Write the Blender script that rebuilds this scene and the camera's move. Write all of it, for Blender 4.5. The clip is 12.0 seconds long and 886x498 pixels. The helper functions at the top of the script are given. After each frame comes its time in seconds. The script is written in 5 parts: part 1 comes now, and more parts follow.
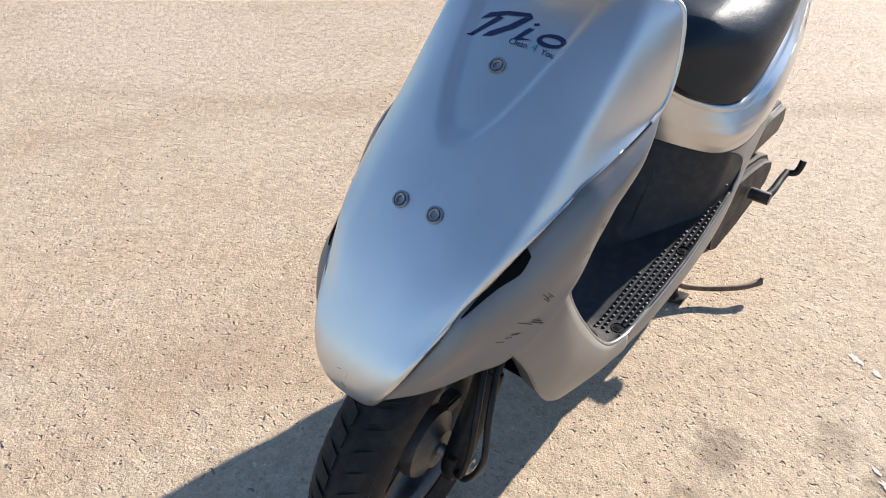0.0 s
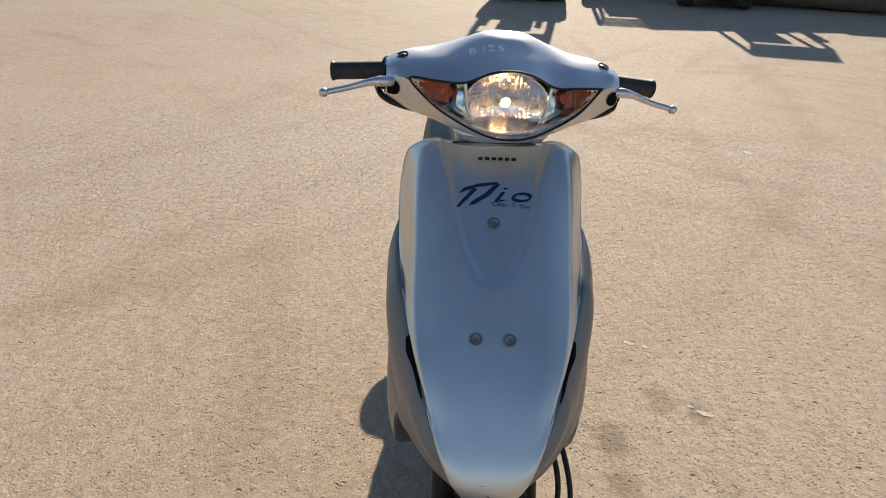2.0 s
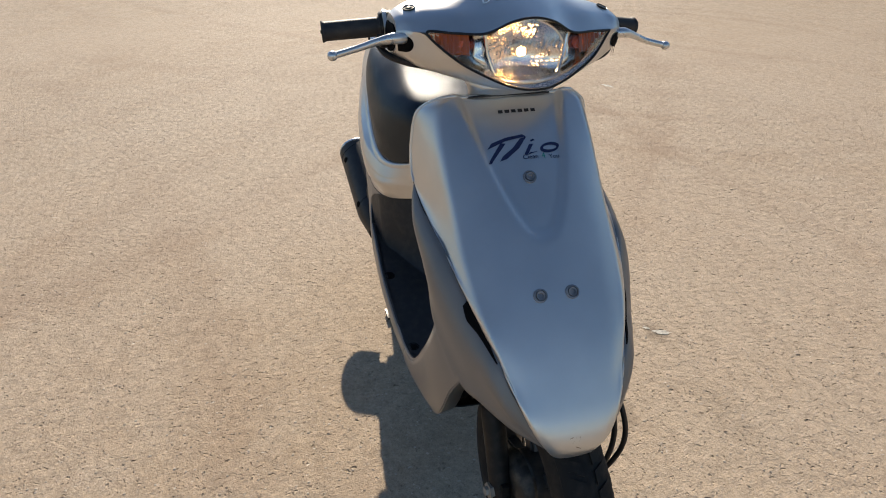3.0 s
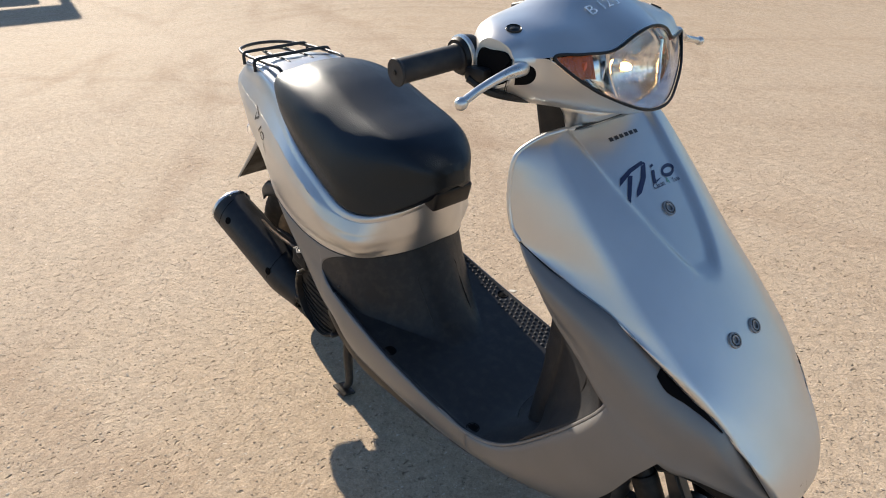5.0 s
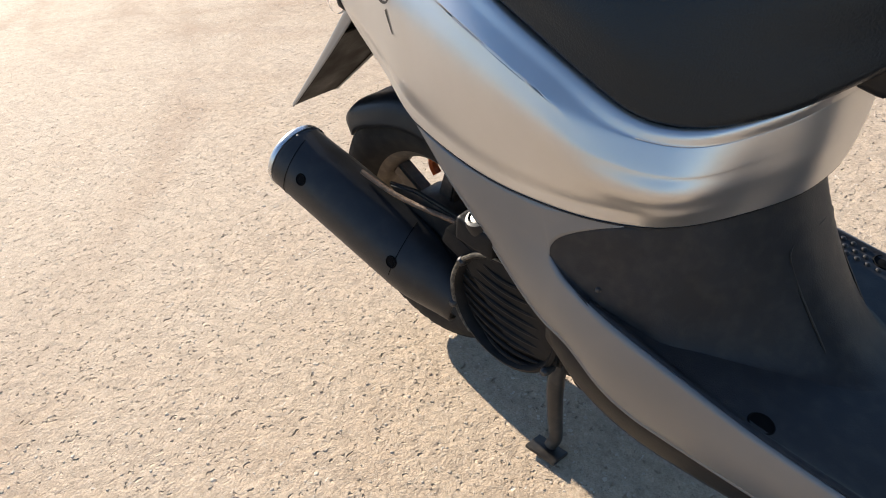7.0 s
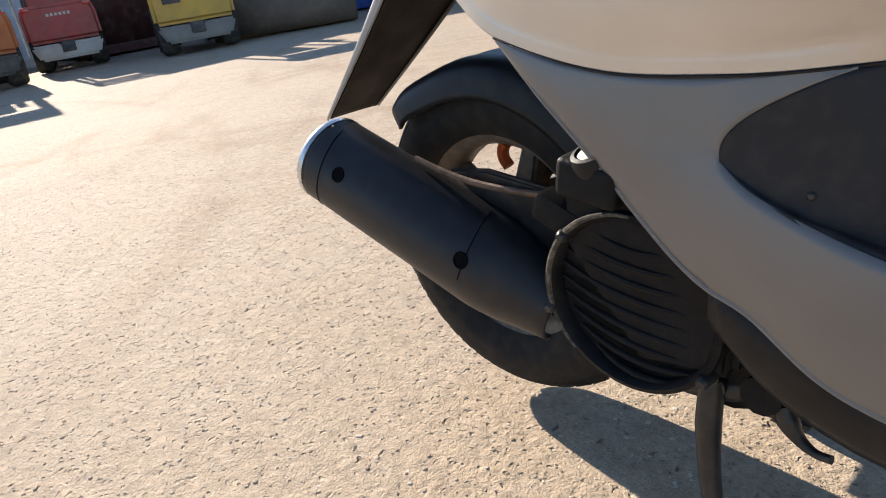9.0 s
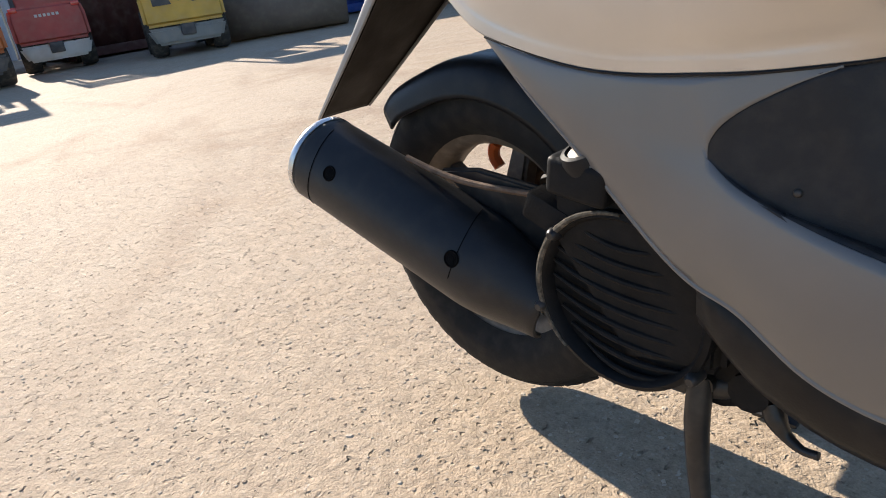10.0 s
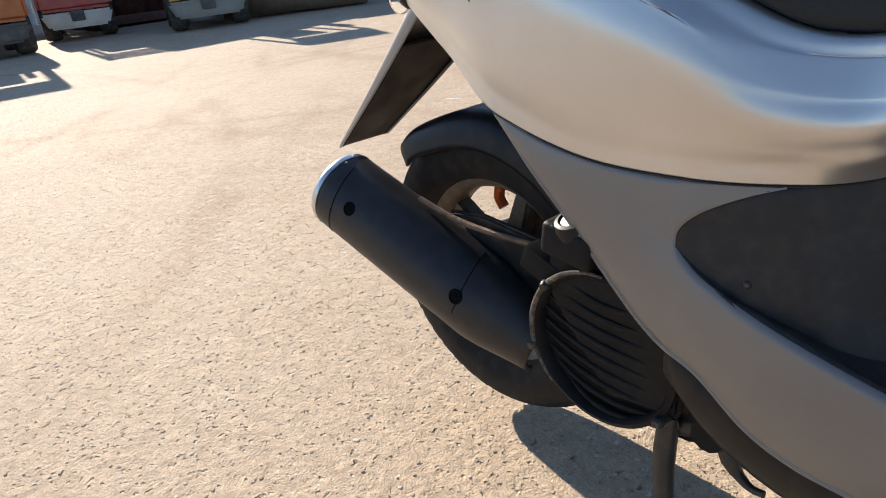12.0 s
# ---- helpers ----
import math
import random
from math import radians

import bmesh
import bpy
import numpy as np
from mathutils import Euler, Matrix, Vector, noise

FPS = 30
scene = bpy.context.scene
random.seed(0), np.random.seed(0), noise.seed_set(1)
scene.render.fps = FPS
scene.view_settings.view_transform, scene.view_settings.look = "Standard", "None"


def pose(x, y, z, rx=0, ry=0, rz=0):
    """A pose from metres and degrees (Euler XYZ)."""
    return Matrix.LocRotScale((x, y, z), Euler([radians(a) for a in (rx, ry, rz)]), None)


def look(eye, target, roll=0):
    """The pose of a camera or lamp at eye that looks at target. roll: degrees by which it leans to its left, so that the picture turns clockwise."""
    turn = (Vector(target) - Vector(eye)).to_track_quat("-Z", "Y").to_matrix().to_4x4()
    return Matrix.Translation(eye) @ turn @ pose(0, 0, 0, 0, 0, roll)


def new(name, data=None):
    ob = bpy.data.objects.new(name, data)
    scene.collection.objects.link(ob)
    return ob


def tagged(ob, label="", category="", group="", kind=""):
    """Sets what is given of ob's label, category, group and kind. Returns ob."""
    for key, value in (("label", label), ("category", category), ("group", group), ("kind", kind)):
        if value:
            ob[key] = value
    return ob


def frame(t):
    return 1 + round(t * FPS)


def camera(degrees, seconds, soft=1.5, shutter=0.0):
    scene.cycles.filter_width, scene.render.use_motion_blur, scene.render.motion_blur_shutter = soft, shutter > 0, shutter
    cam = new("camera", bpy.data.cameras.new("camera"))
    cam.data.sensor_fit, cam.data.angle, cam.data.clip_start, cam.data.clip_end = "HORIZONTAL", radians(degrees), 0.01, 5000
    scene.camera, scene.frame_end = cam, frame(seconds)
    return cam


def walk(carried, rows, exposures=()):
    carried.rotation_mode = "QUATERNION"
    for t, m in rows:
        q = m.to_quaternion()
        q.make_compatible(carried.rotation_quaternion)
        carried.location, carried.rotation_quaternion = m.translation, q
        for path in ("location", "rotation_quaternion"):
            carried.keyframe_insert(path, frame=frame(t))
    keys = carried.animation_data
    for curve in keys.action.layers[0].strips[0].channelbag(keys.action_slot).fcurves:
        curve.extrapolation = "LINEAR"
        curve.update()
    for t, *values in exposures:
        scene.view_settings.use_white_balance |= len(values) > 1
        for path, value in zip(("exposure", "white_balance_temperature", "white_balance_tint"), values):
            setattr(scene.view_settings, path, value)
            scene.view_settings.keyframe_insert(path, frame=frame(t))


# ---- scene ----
cam = camera(66.3, 12.0, soft=1.0)
PATH = [
    (0, (1.056, 0.428, 1.016), (-0.271, -0.546, -0.12), 3.9),
    (0.5, (1.165, 0.343, 1.059), (-0.274, -0.557, 0.001), 0.1),
    (1, (1.226, 0.219, 1.081), (-0.4, -0.38, 0.082), 0.3),
    (1.5, (1.306, 0.089, 1.117), (-0.445, -0.275, 0.221), 1.5),
    (2, (1.41, -0.062, 1.17), (-0.401, -0.089, 0.32), 1.5),
    (2.5, (1.416, -0.19, 1.155), (-0.346, -0.021, 0.225), 2.4),
    (2.7, (1.385, -0.265, 1.155), (-0.357, 0.003, 0.211), 1.5),
    (4.3, (1.124, -0.69, 1.16), (-0.341, 0.292, 0.217), -0.1),
    (4.5, (1.057, -0.719, 1.153), (-0.384, 0.304, 0.216), 0.4),
    (5, (0.84, -0.773, 1.143), (-0.505, 0.354, 0.183), -0.8),
    (5.5, (0.651, -0.809, 1.12), (-0.605, 0.384, 0.121), -0.2),
    (6, (0.431, -0.815, 1.068), (-0.667, 0.492, 0.026), -0.7),
    (6.5, (0.247, -0.742, 0.95), (-0.86, 0.504, -0.155), -2.2),
    (7, (0.061, -0.621, 0.816), (-1.191, 0.468, -0.3), -6.6),
    (7.5, (-0.058, -0.564, 0.638), (-1.443, 0.662, -0.123), -8.8),
    (7.7, (-0.086, -0.564, 0.609), (-1.538, 0.628, -0.077), -10.1),
    (9.3, (-0.091, -0.596, 0.545), (-1.515, 0.602, -0.19), -9.8),
    (9.5, (-0.09, -0.593, 0.544), (-1.509, 0.615, -0.183), -9.9),
    (10, (-0.089, -0.597, 0.543), (-1.497, 0.624, -0.18), -9.3),
    (10.5, (-0.078, -0.602, 0.544), (-1.483, 0.629, -0.17), -9.5),
    (11, (-0.07, -0.61, 0.546), (-1.483, 0.622, -0.152), -9.3),
    (11.5, (-0.07, -0.612, 0.561), (-1.513, 0.602, -0.103), -7.3),
    (12, (-0.04, -0.624, 0.636), (-1.454, 0.56, -0.137), -7.0),
]
EXPOSURES = [(0.0, 1.14, 5960, 10), (0.5, 0.96, 6020, 10), (1.5, 0.57, 6340, 10), (2.7, 0.42, 6460, 10), (4.3, 0.72, 6340, 10), (5.0, 0.77, 6340, 10), (6.0, 0.94, 6190, 10), (6.5, 1.06, 6120, 10), (7.0, 1.06, 6120, 10), (7.7, 0.99, 6240, 10), (9.5, 0.96, 6090, 11), (12.0, 0.97, 6190, 11)]
walk(cam, [(t, look(eye, target, roll)) for t, eye, target, roll in PATH], EXPOSURES)

# ---- world, sun, exposure ----
SUN_TO = Vector((-2.10, 0.30, 1.0)).normalized()
world = bpy.data.worlds.new("world")
scene.world = world
world.use_nodes = True
wn = world.node_tree
sky = wn.nodes.new("ShaderNodeTexSky")
sky.sky_type = "NISHITA"
sky.sun_disc = False
sky.sun_elevation = math.asin(SUN_TO.z)
sky.sun_rotation = math.atan2(SUN_TO.x, SUN_TO.y)
sky.air_density = 1.0
sky.dust_density = 0.3
sky.ozone_density = 2.5
wn.links.new(sky.outputs[0], wn.nodes["Background"].inputs[0])
wn.nodes["Background"].inputs[1].default_value = 0.088
sun_data = bpy.data.lights.new("sun", "SUN")
sun_data.energy = 5.0
sun_data.angle = radians(0.55)
sun_data.color = (1.0, 0.87, 0.70)
sun = new("sun", sun_data)
sun.matrix_world = look(SUN_TO * 30, (0, 0, 0))


# ---- materials ----
def mat(name, color, rough=0.5, metal=0.0, coat=0.0, noise_scale=0.0, noise_amt=0.0, bump=0.0, bump_scale=200.0, rough_var=0.0, dust=0.0, spec=0.5):
    m = bpy.data.materials.new(name)
    m.use_nodes = True
    nt = m.node_tree
    b = nt.nodes["Principled BSDF"]
    b.inputs["Base Color"].default_value = (*color, 1)
    b.inputs["Roughness"].default_value = rough
    b.inputs["Metallic"].default_value = metal
    b.inputs["Coat Weight"].default_value = coat
    b.inputs["Coat Roughness"].default_value = 0.12
    b.inputs["Specular IOR Level"].default_value = spec
    tc = nt.nodes.new("ShaderNodeTexCoord")
    if noise_amt or rough_var or dust:
        n1 = nt.nodes.new("ShaderNodeTexNoise")
        n1.inputs["Scale"].default_value = noise_scale or 12.0
        n1.inputs["Detail"].default_value = 6
        nt.links.new(tc.outputs["Object"], n1.inputs["Vector"])
        if noise_amt:
            ramp = nt.nodes.new("ShaderNodeMapRange")
            ramp.inputs["From Min"].default_value, ramp.inputs["From Max"].default_value = 0.3, 0.7
            ramp.inputs["To Min"].default_value, ramp.inputs["To Max"].default_value = 1 - noise_amt, 1 + noise_amt
            nt.links.new(n1.outputs[0], ramp.inputs[0])
            mx = nt.nodes.new("ShaderNodeMix")
            mx.data_type, mx.blend_type = "RGBA", "MULTIPLY"
            mx.inputs["Factor"].default_value = 1
            mx.inputs["A"].default_value = (*color, 1)
            nt.links.new(ramp.outputs[0], mx.inputs["B"])
            last = mx.outputs["Result"]
            if dust:
                n2 = nt.nodes.new("ShaderNodeTexNoise")
                n2.inputs["Scale"].default_value = (noise_scale or 12.0) * 2.7
                n2.inputs["Detail"].default_value = 8
                nt.links.new(tc.outputs["Object"], n2.inputs["Vector"])
                r2 = nt.nodes.new("ShaderNodeMapRange")
                r2.inputs["From Min"].default_value, r2.inputs["From Max"].default_value = 0.45, 0.8
                r2.inputs["To Max"].default_value = dust
                nt.links.new(n2.outputs[0], r2.inputs[0])
                m2 = nt.nodes.new("ShaderNodeMix")
                m2.data_type = "RGBA"
                m2.inputs["B"].default_value = (0.42, 0.34, 0.25, 1)
                nt.links.new(r2.outputs[0], m2.inputs["Factor"])
                nt.links.new(last, m2.inputs["A"])
                last = m2.outputs["Result"]
            nt.links.new(last, b.inputs["Base Color"])
        if rough_var:
            rr = nt.nodes.new("ShaderNodeMapRange")
            rr.inputs["From Min"].default_value, rr.inputs["From Max"].default_value = 0.3, 0.7
            rr.inputs["To Min"].default_value, rr.inputs["To Max"].default_value = rough - rough_var, rough + rough_var
            nt.links.new(n1.outputs[0], rr.inputs[0])
            nt.links.new(rr.outputs[0], b.inputs["Roughness"])
    if bump:
        n3 = nt.nodes.new("ShaderNodeTexNoise")
        n3.inputs["Scale"].default_value = bump_scale
        n3.inputs["Detail"].default_value = 3
        nt.links.new(tc.outputs["Object"], n3.inputs["Vector"])
        bp = nt.nodes.new("ShaderNodeBump")
        bp.inputs["Strength"].default_value = bump
        bp.inputs["Distance"].default_value = 0.002
        nt.links.new(n3.outputs[0], bp.inputs["Height"])
        nt.links.new(bp.outputs[0], b.inputs["Normal"])
    return m


SILVER = mat("silver_paint", (0.62, 0.62, 0.615), 0.36, 0.88, 0.05, 9, 0.05, 0.03, 900, 0.03, 0.03)
MATTE = mat("silver_plastic", (0.198, 0.193, 0.188), 0.38, 0.36, 0.0, 7, 0.07, 0.05, 700, 0.05, 0.06)
DARK = mat("dark_grey_plastic", (0.0160, 0.0168, 0.0195), 0.50, 0, 0, 22, 0.2, 0.22, 650, 0.06, 0.05, 0.34)
BLACKP = mat("black_plastic", (0.008, 0.0085, 0.010), 0.44, 0, 0, 14, 0.3, 0.10, 500, 0.08, 0.04, 0.30)
HOLE = mat("black_recess", (0.003, 0.003, 0.0035), 0.8, 0, 0, 40, 0.2, 0, 0, 0.05, 0, 0.1)
BOWL = mat("lamp_reflector", (0.82, 0.79, 0.75), 0.20, 1.0, 0, 60, 0.15, 0, 0, 0.05)
VINYL = mat("black_vinyl", (0.0030, 0.0045, 0.0075), 0.40, 0, 0, 10, 0.2, 0.32, 520, 0.05, 0.0, 0.50)
# blue tint colours the sheen like reflected sky
VINYL.node_tree.nodes["Principled BSDF"].inputs["Specular Tint"].default_value = (0.72, 0.86, 1.0, 1)
RUBBER = mat("tyre_rubber", (0.012, 0.0115, 0.011), 0.74, 0, 0, 16, 0.3, 0.2, 300, 0.08, 0.06, 0.3)
GRIP = mat("grip_rubber", (0.020, 0.020, 0.021), 0.62, 0, 0, 20, 0.2, 0.1, 400, 0.05, 0.06)
BLACKM = mat("black_steel", (0.022, 0.021, 0.021), 0.40, 0.1, 0, 20, 0.3, 0.1, 300, 0.10, 0.10)
RUSTY = mat("rusty_steel", (0.17, 0.105, 0.065), 0.65, 0.3, 0, 40, 0.45, 0.4, 250, 0.1, 0.2)
ALLOY = mat("cast_aluminium", (0.36, 0.33, 0.29), 0.50, 0.55, 0, 30, 0.2, 0.15, 400, 0.1, 0.25)
MUFFLER = mat("dusty_black_steel", (0.020, 0.018, 0.016), 0.5, 0.1, 0, 20, 0.3, 0.1, 300, 0.1, 0.25)
CHROME = mat("chrome", (0.72, 0.71, 0.69), 0.14, 1.0, 0, 30, 0.03, 0, 0, 0.03)
LEVER = mat("lever_aluminium", (0.66, 0.66, 0.65), 0.30, 0.9, 0, 40, 0.08, 0.05, 600, 0.06, 0.05)
ENGINE = mat("engine_black", (0.0095, 0.0095, 0.0100), 0.58, 0.0, 0, 25, 0.35, 0.2, 400, 0.1, 0.02, 0.16)
GUARD = mat("heat_guard_plastic", (0.013, 0.0135, 0.0155), 0.47, 0, 0, 18, 0.2, 0.12, 600, 0.05, 0.03, 0.45)
ORANGE = mat("orange_plastic", (0.75, 0.12, 0.02), 0.35, 0, 0, 20, 0.08, 0, 0, 0.05)
NAVY = mat("navy_decal", (0.016, 0.022, 0.075), 0.32, 0, 0, 30, 0.15, 0, 0, 0.05)
TEAL = mat("teal_decal", (0.05, 0.28, 0.22), 0.35, 0, 0, 30, 0.1, 0, 0, 0.05)
DECALK = mat("black_decal", (0.02, 0.02, 0.025), 0.35, 0, 0, 30, 0.15, 0, 0, 0.05)
RIM = mat("dusty_rim", (0.15, 0.12, 0.09), 0.55, 0.25, 0, 30, 0.25, 0.15, 400, 0.1, 0.35)
FORK = mat("fork_black", (0.010, 0.010, 0.010), 0.5, 0, 0, 25, 0.3, 0.15, 350, 0.1, 0.05, 0.25)
# greyish silver rim, its colour darkened for the shade it stands in
FRONTRIM_SHADED = mat("shaded_grey_alloy_rim", (0.085, 0.082, 0.080), 0.40, 0.6, 0, 30, 0.2, 0.1, 400, 0.1, 0.12)
DUSTY_LIT = mat("sunlit_dust_black", (0.075, 0.066, 0.052), 0.85, 0, 0, 60, 0.4, 0.4, 300, 0.05, 0.5, 0.2)
BOLT = mat("grey_bolt_steel", (0.26, 0.26, 0.27), 0.45, 0.5, 0, 60, 0.25, 0.1, 500, 0.1, 0.2)
CHALK = mat("chalk_mark", (0.90, 0.92, 0.94), 0.8, 0, 0, 120, 0.3, 0, 0, 0.05)
TAG = mat("key_tag_brown", (0.40, 0.33, 0.24), 0.5, 0, 0, 40, 0.2, 0, 0, 0.05)
AMBER = mat("amber_reflector", (0.42, 0.075, 0.004), 0.35, 0.0, 0.0, 60, 0.2, 0, 0, 0.05)
REDLENS = mat("red_lens", (0.55, 0.03, 0.02), 0.12, 0, 0.5, 30, 0.1, 0, 0, 0.03)
PINKLENS = mat("pale_tail_lens", (0.62, 0.34, 0.28), 0.12, 0, 0.5, 30, 0.1, 0, 0, 0.03)
FLAP = mat("mudguard_brown_black", (0.0075, 0.0055, 0.0045), 0.5, 0, 0, 18, 0.4, 0.1, 200, 0.12, 0.012, 0.06)


def glass(name, color, rough=0.02):
    m = bpy.data.materials.new(name)
    m.use_nodes = True
    b = m.node_tree.nodes["Principled BSDF"]
    b.inputs["Base Color"].default_value = (*color, 1)
    b.inputs["Transmission Weight"].default_value = 1.0
    b.inputs["Roughness"].default_value = rough
    b.inputs["IOR"].default_value = 1.25
    return m


LENS = glass("clear_lens", (0.97, 0.97, 0.96))
bulb_m = bpy.data.materials.new("lit_bulb")
bulb_m.use_nodes = True
be = bulb_m.node_tree.nodes["Principled BSDF"]
be.inputs["Emission Color"].default_value = (1.0, 0.50, 0.16, 1)
be.inputs["Emission Strength"].default_value = 45.0


def ground_material():
    m = bpy.data.materials.new("dusty_asphalt")
    m.use_nodes = True
    nt = m.node_tree
    L, N = nt.links.new, nt.nodes.new
    b = nt.nodes["Principled BSDF"]
    b.inputs["Roughness"].default_value = 0.85
    b.inputs["Specular IOR Level"].default_value = 0.35
    tc = N("ShaderNodeTexCoord")

    def noise_tex(scale, detail=4, rough=0.55):
        n = N("ShaderNodeTexNoise")
        n.inputs["Scale"].default_value, n.inputs["Detail"].default_value, n.inputs["Roughness"].default_value = scale, detail, rough
        L(tc.outputs["Object"], n.inputs["Vector"])
        return n.outputs[0]

    def remap(value, a, b_, c, d):
        r = N("ShaderNodeMapRange")
        for k, v in zip(("From Min", "From Max", "To Min", "To Max"), (a, b_, c, d)):
            r.inputs[k].default_value = v
        L(value, r.inputs[0])
        return r.outputs[0]

    def mix(fac, a, b_, blend="MIX"):
        x = N("ShaderNodeMix")
        x.data_type, x.blend_type = "RGBA", blend
        for k, v in (("Factor", fac), ("A", a), ("B", b_)):
            if isinstance(v, tuple):
                x.inputs[k].default_value = (*v, 1)
            elif isinstance(v, float):
                x.inputs[k].default_value = v
            else:
                L(v, x.inputs[k])
        return x.outputs["Result"]

    def math_op(op, a, b_):
        x = N("ShaderNodeMath")
        x.operation = op
        for k, v in enumerate((a, b_)):
            if isinstance(v, (int, float)):
                x.inputs[k].default_value = v
            else:
                L(v, x.inputs[k])
        return x.outputs[0]

    big, mid = noise_tex(0.55, 5), noise_tex(4.5, 5)
    base = mix(remap(big, 0.35, 0.68, 0.0, 1.0), (0.52, 0.405, 0.288), (0.465, 0.345, 0.230))
    base = mix(remap(mid, 0.38, 0.70, 0.0, 0.55), base, (0.55, 0.445, 0.33))

    def grains(scale, stretch):
        mp = N("ShaderNodeMapping")
        mp.inputs["Scale"].default_value = stretch
        mp.inputs["Rotation"].default_value = (0, 0, 0.4)
        bend = N("ShaderNodeTexNoise")
        bend.inputs["Scale"].default_value, bend.inputs["Detail"].default_value = scale * 1.4, 2
        L(tc.outputs["Object"], bend.inputs["Vector"])
        shift = N("ShaderNodeVectorMath")
        shift.operation = "MULTIPLY_ADD"
        L(bend.outputs["Color"], shift.inputs[0])
        shift.inputs[1].default_value = (0.9 / scale, 0.9 / scale, 0)
        L(tc.outputs["Object"], shift.inputs[2])
        L(shift.outputs[0], mp.inputs[0])
        v = N("ShaderNodeTexVoronoi")
        v.inputs["Scale"].default_value = scale
        L(mp.outputs[0], v.inputs["Vector"])
        sp = N("ShaderNodeSeparateColor")
        L(v.outputs["Color"], sp.inputs[0])
        return v.outputs["Distance"], sp.outputs

    d1, c1 = grains(240.0, (1, 1, 1))
    d2, c2 = grains(520.0, (1, 1, 1))
    base = mix(remap(c1[0], 0.80, 1.0, 0.0, 0.30), base, (0.66, 0.57, 0.46))
    base = mix(remap(c1[1], 0.84, 1.0, 0.0, 0.30), base, (0.20, 0.145, 0.10))
    base = mix(remap(c2[0], 0.70, 1.0, 0.0, 0.26), base, (0.24, 0.18, 0.12))
    base = mix(remap(c2[1], 0.75, 1.0, 0.0, 0.20), base, (0.62, 0.52, 0.40))
    pits = remap(noise_tex(75, 3, 0.6), 0.66, 0.74, 0.0, 1.0)
    # pits are darkened in the colour too, as shade
    base = mix(math_op("MULTIPLY", pits, 0.3), base, (0.12, 0.085, 0.06))
    # cells stretched across the sun's direction, like the small shadows of bumps
    d3, c3 = grains(42.0, (2.2, 1, 1))
    d4, c4 = grains(95.0, (1.0, 1.5, 1))
    hollow = math_op("MULTIPLY", remap(c3[0], 0.87, 0.97, 0.0, 1.0), remap(d3, 0.08, 0.30, 1.0, 0.0))
    dent = math_op("MULTIPLY", remap(c4[0], 0.80, 0.95, 0.0, 1.0), remap(d4, 0.10, 0.42, 1.0, 0.0))
    # shade inside the hollows and dents, painted into the base colour
    base = mix(math_op("MULTIPLY", hollow, 0.35), base, (0.12, 0.085, 0.055))
    base = mix(math_op("MULTIPLY", dent, 0.25), base, (0.17, 0.125, 0.085))
    flake = math_op("MULTIPLY", remap(c3[1], 0.90, 0.93, 0.0, 1.0), remap(d3, 0.12, 0.20, 1.0, 0.0))
    base = mix(math_op("MULTIPLY", flake, 0.75), base, (0.72, 0.66, 0.56))
    base = mix(1.0, base, remap(noise_tex(330, 2, 0.5), 0.32, 0.68, 0.90, 1.08), "MULTIPLY")
    base = mix(1.0, base, remap(noise_tex(95, 2, 0.5), 0.32, 0.68, 0.90, 1.08), "MULTIPLY")
    base = mix(1.0, base, remap(noise_tex(26, 3, 0.6), 0.32, 0.68, 0.86, 1.10), "MULTIPLY")
    # tyre marks: broad arcs
    sx = N("ShaderNodeSeparateXYZ")
    L(tc.outputs["Object"], sx.inputs[0])
    for cx, cy, r, w, amt in ((-6.0, -5.5, 7.0, 0.07, 0.30), (-6.2, -5.5, 8.5, 0.09, 0.24), (4.0, 9.0, 11.5, 0.09, 0.24), (-2.0, 9.5, 8.2, 0.08, 0.26), (1.0, -9.0, 8.6, 0.09, 0.22), (-3.5, 2.5, 1.9, 0.06, 0.24), (-3.4, 2.4, 2.3, 0.05, 0.18), (3.0, -7.5, 5.6, 0.16, 0.20), (-9.0, 2.0, 6.2, 0.14, 0.18), (-4.0, -6.0, 4.6, 0.14, 0.16), (-3.0, 8.0, 5.8, 0.15, 0.18), (-30.0, 30.0, 39.5, 0.06, 0.22), (-30.0, 30.0, 38.1, 0.06, 0.20), (-22.0, -20.0, 27.0, 0.07, 0.22), (-22.0, -20.0, 28.5, 0.06, 0.18)):
        dx, dy = math_op("SUBTRACT", sx.outputs[0], cx), math_op("SUBTRACT", sx.outputs[1], cy)
        d = math_op("SQRT", math_op("ADD", math_op("MULTIPLY", dx, dx), math_op("MULTIPLY", dy, dy)), 0)
        d = math_op("ABSOLUTE", math_op("SUBTRACT", math_op("ADD", d, math_op("MULTIPLY", mid, 0.25)), r), 0)
        f = math_op("MULTIPLY", remap(d, 0.0, w * 1.6, amt, 0.0), remap(big, 0.4, 0.6, 0.3, 1.0))
        base = mix(f, base, (0.27, 0.165, 0.095))
    # oil stains
    for cx, cy, rx, ry, amt in ((0.03, 0.36, 0.075, 0.05, 0.55), (0.19, 0.36, 0.06, 0.04, 0.45), (-0.15, 0.53, 0.07, 0.045, 0.35), (-0.09, 0.62, 0.05, 0.03, 0.5), (0.30, 0.62, 0.2, 0.05, 0.15)):
        dx, dy = math_op("DIVIDE", math_op("SUBTRACT", sx.outputs[0], cx), rx), math_op("DIVIDE", math_op("SUBTRACT", sx.outputs[1], cy), ry)
        d = math_op("SQRT", math_op("ADD", math_op("MULTIPLY", dx, dx), math_op("MULTIPLY", dy, dy)), 0)
        d = math_op("ADD", d, math_op("MULTIPLY", math_op("SUBTRACT", noise_tex(28, 5), 0.5), 2.2))
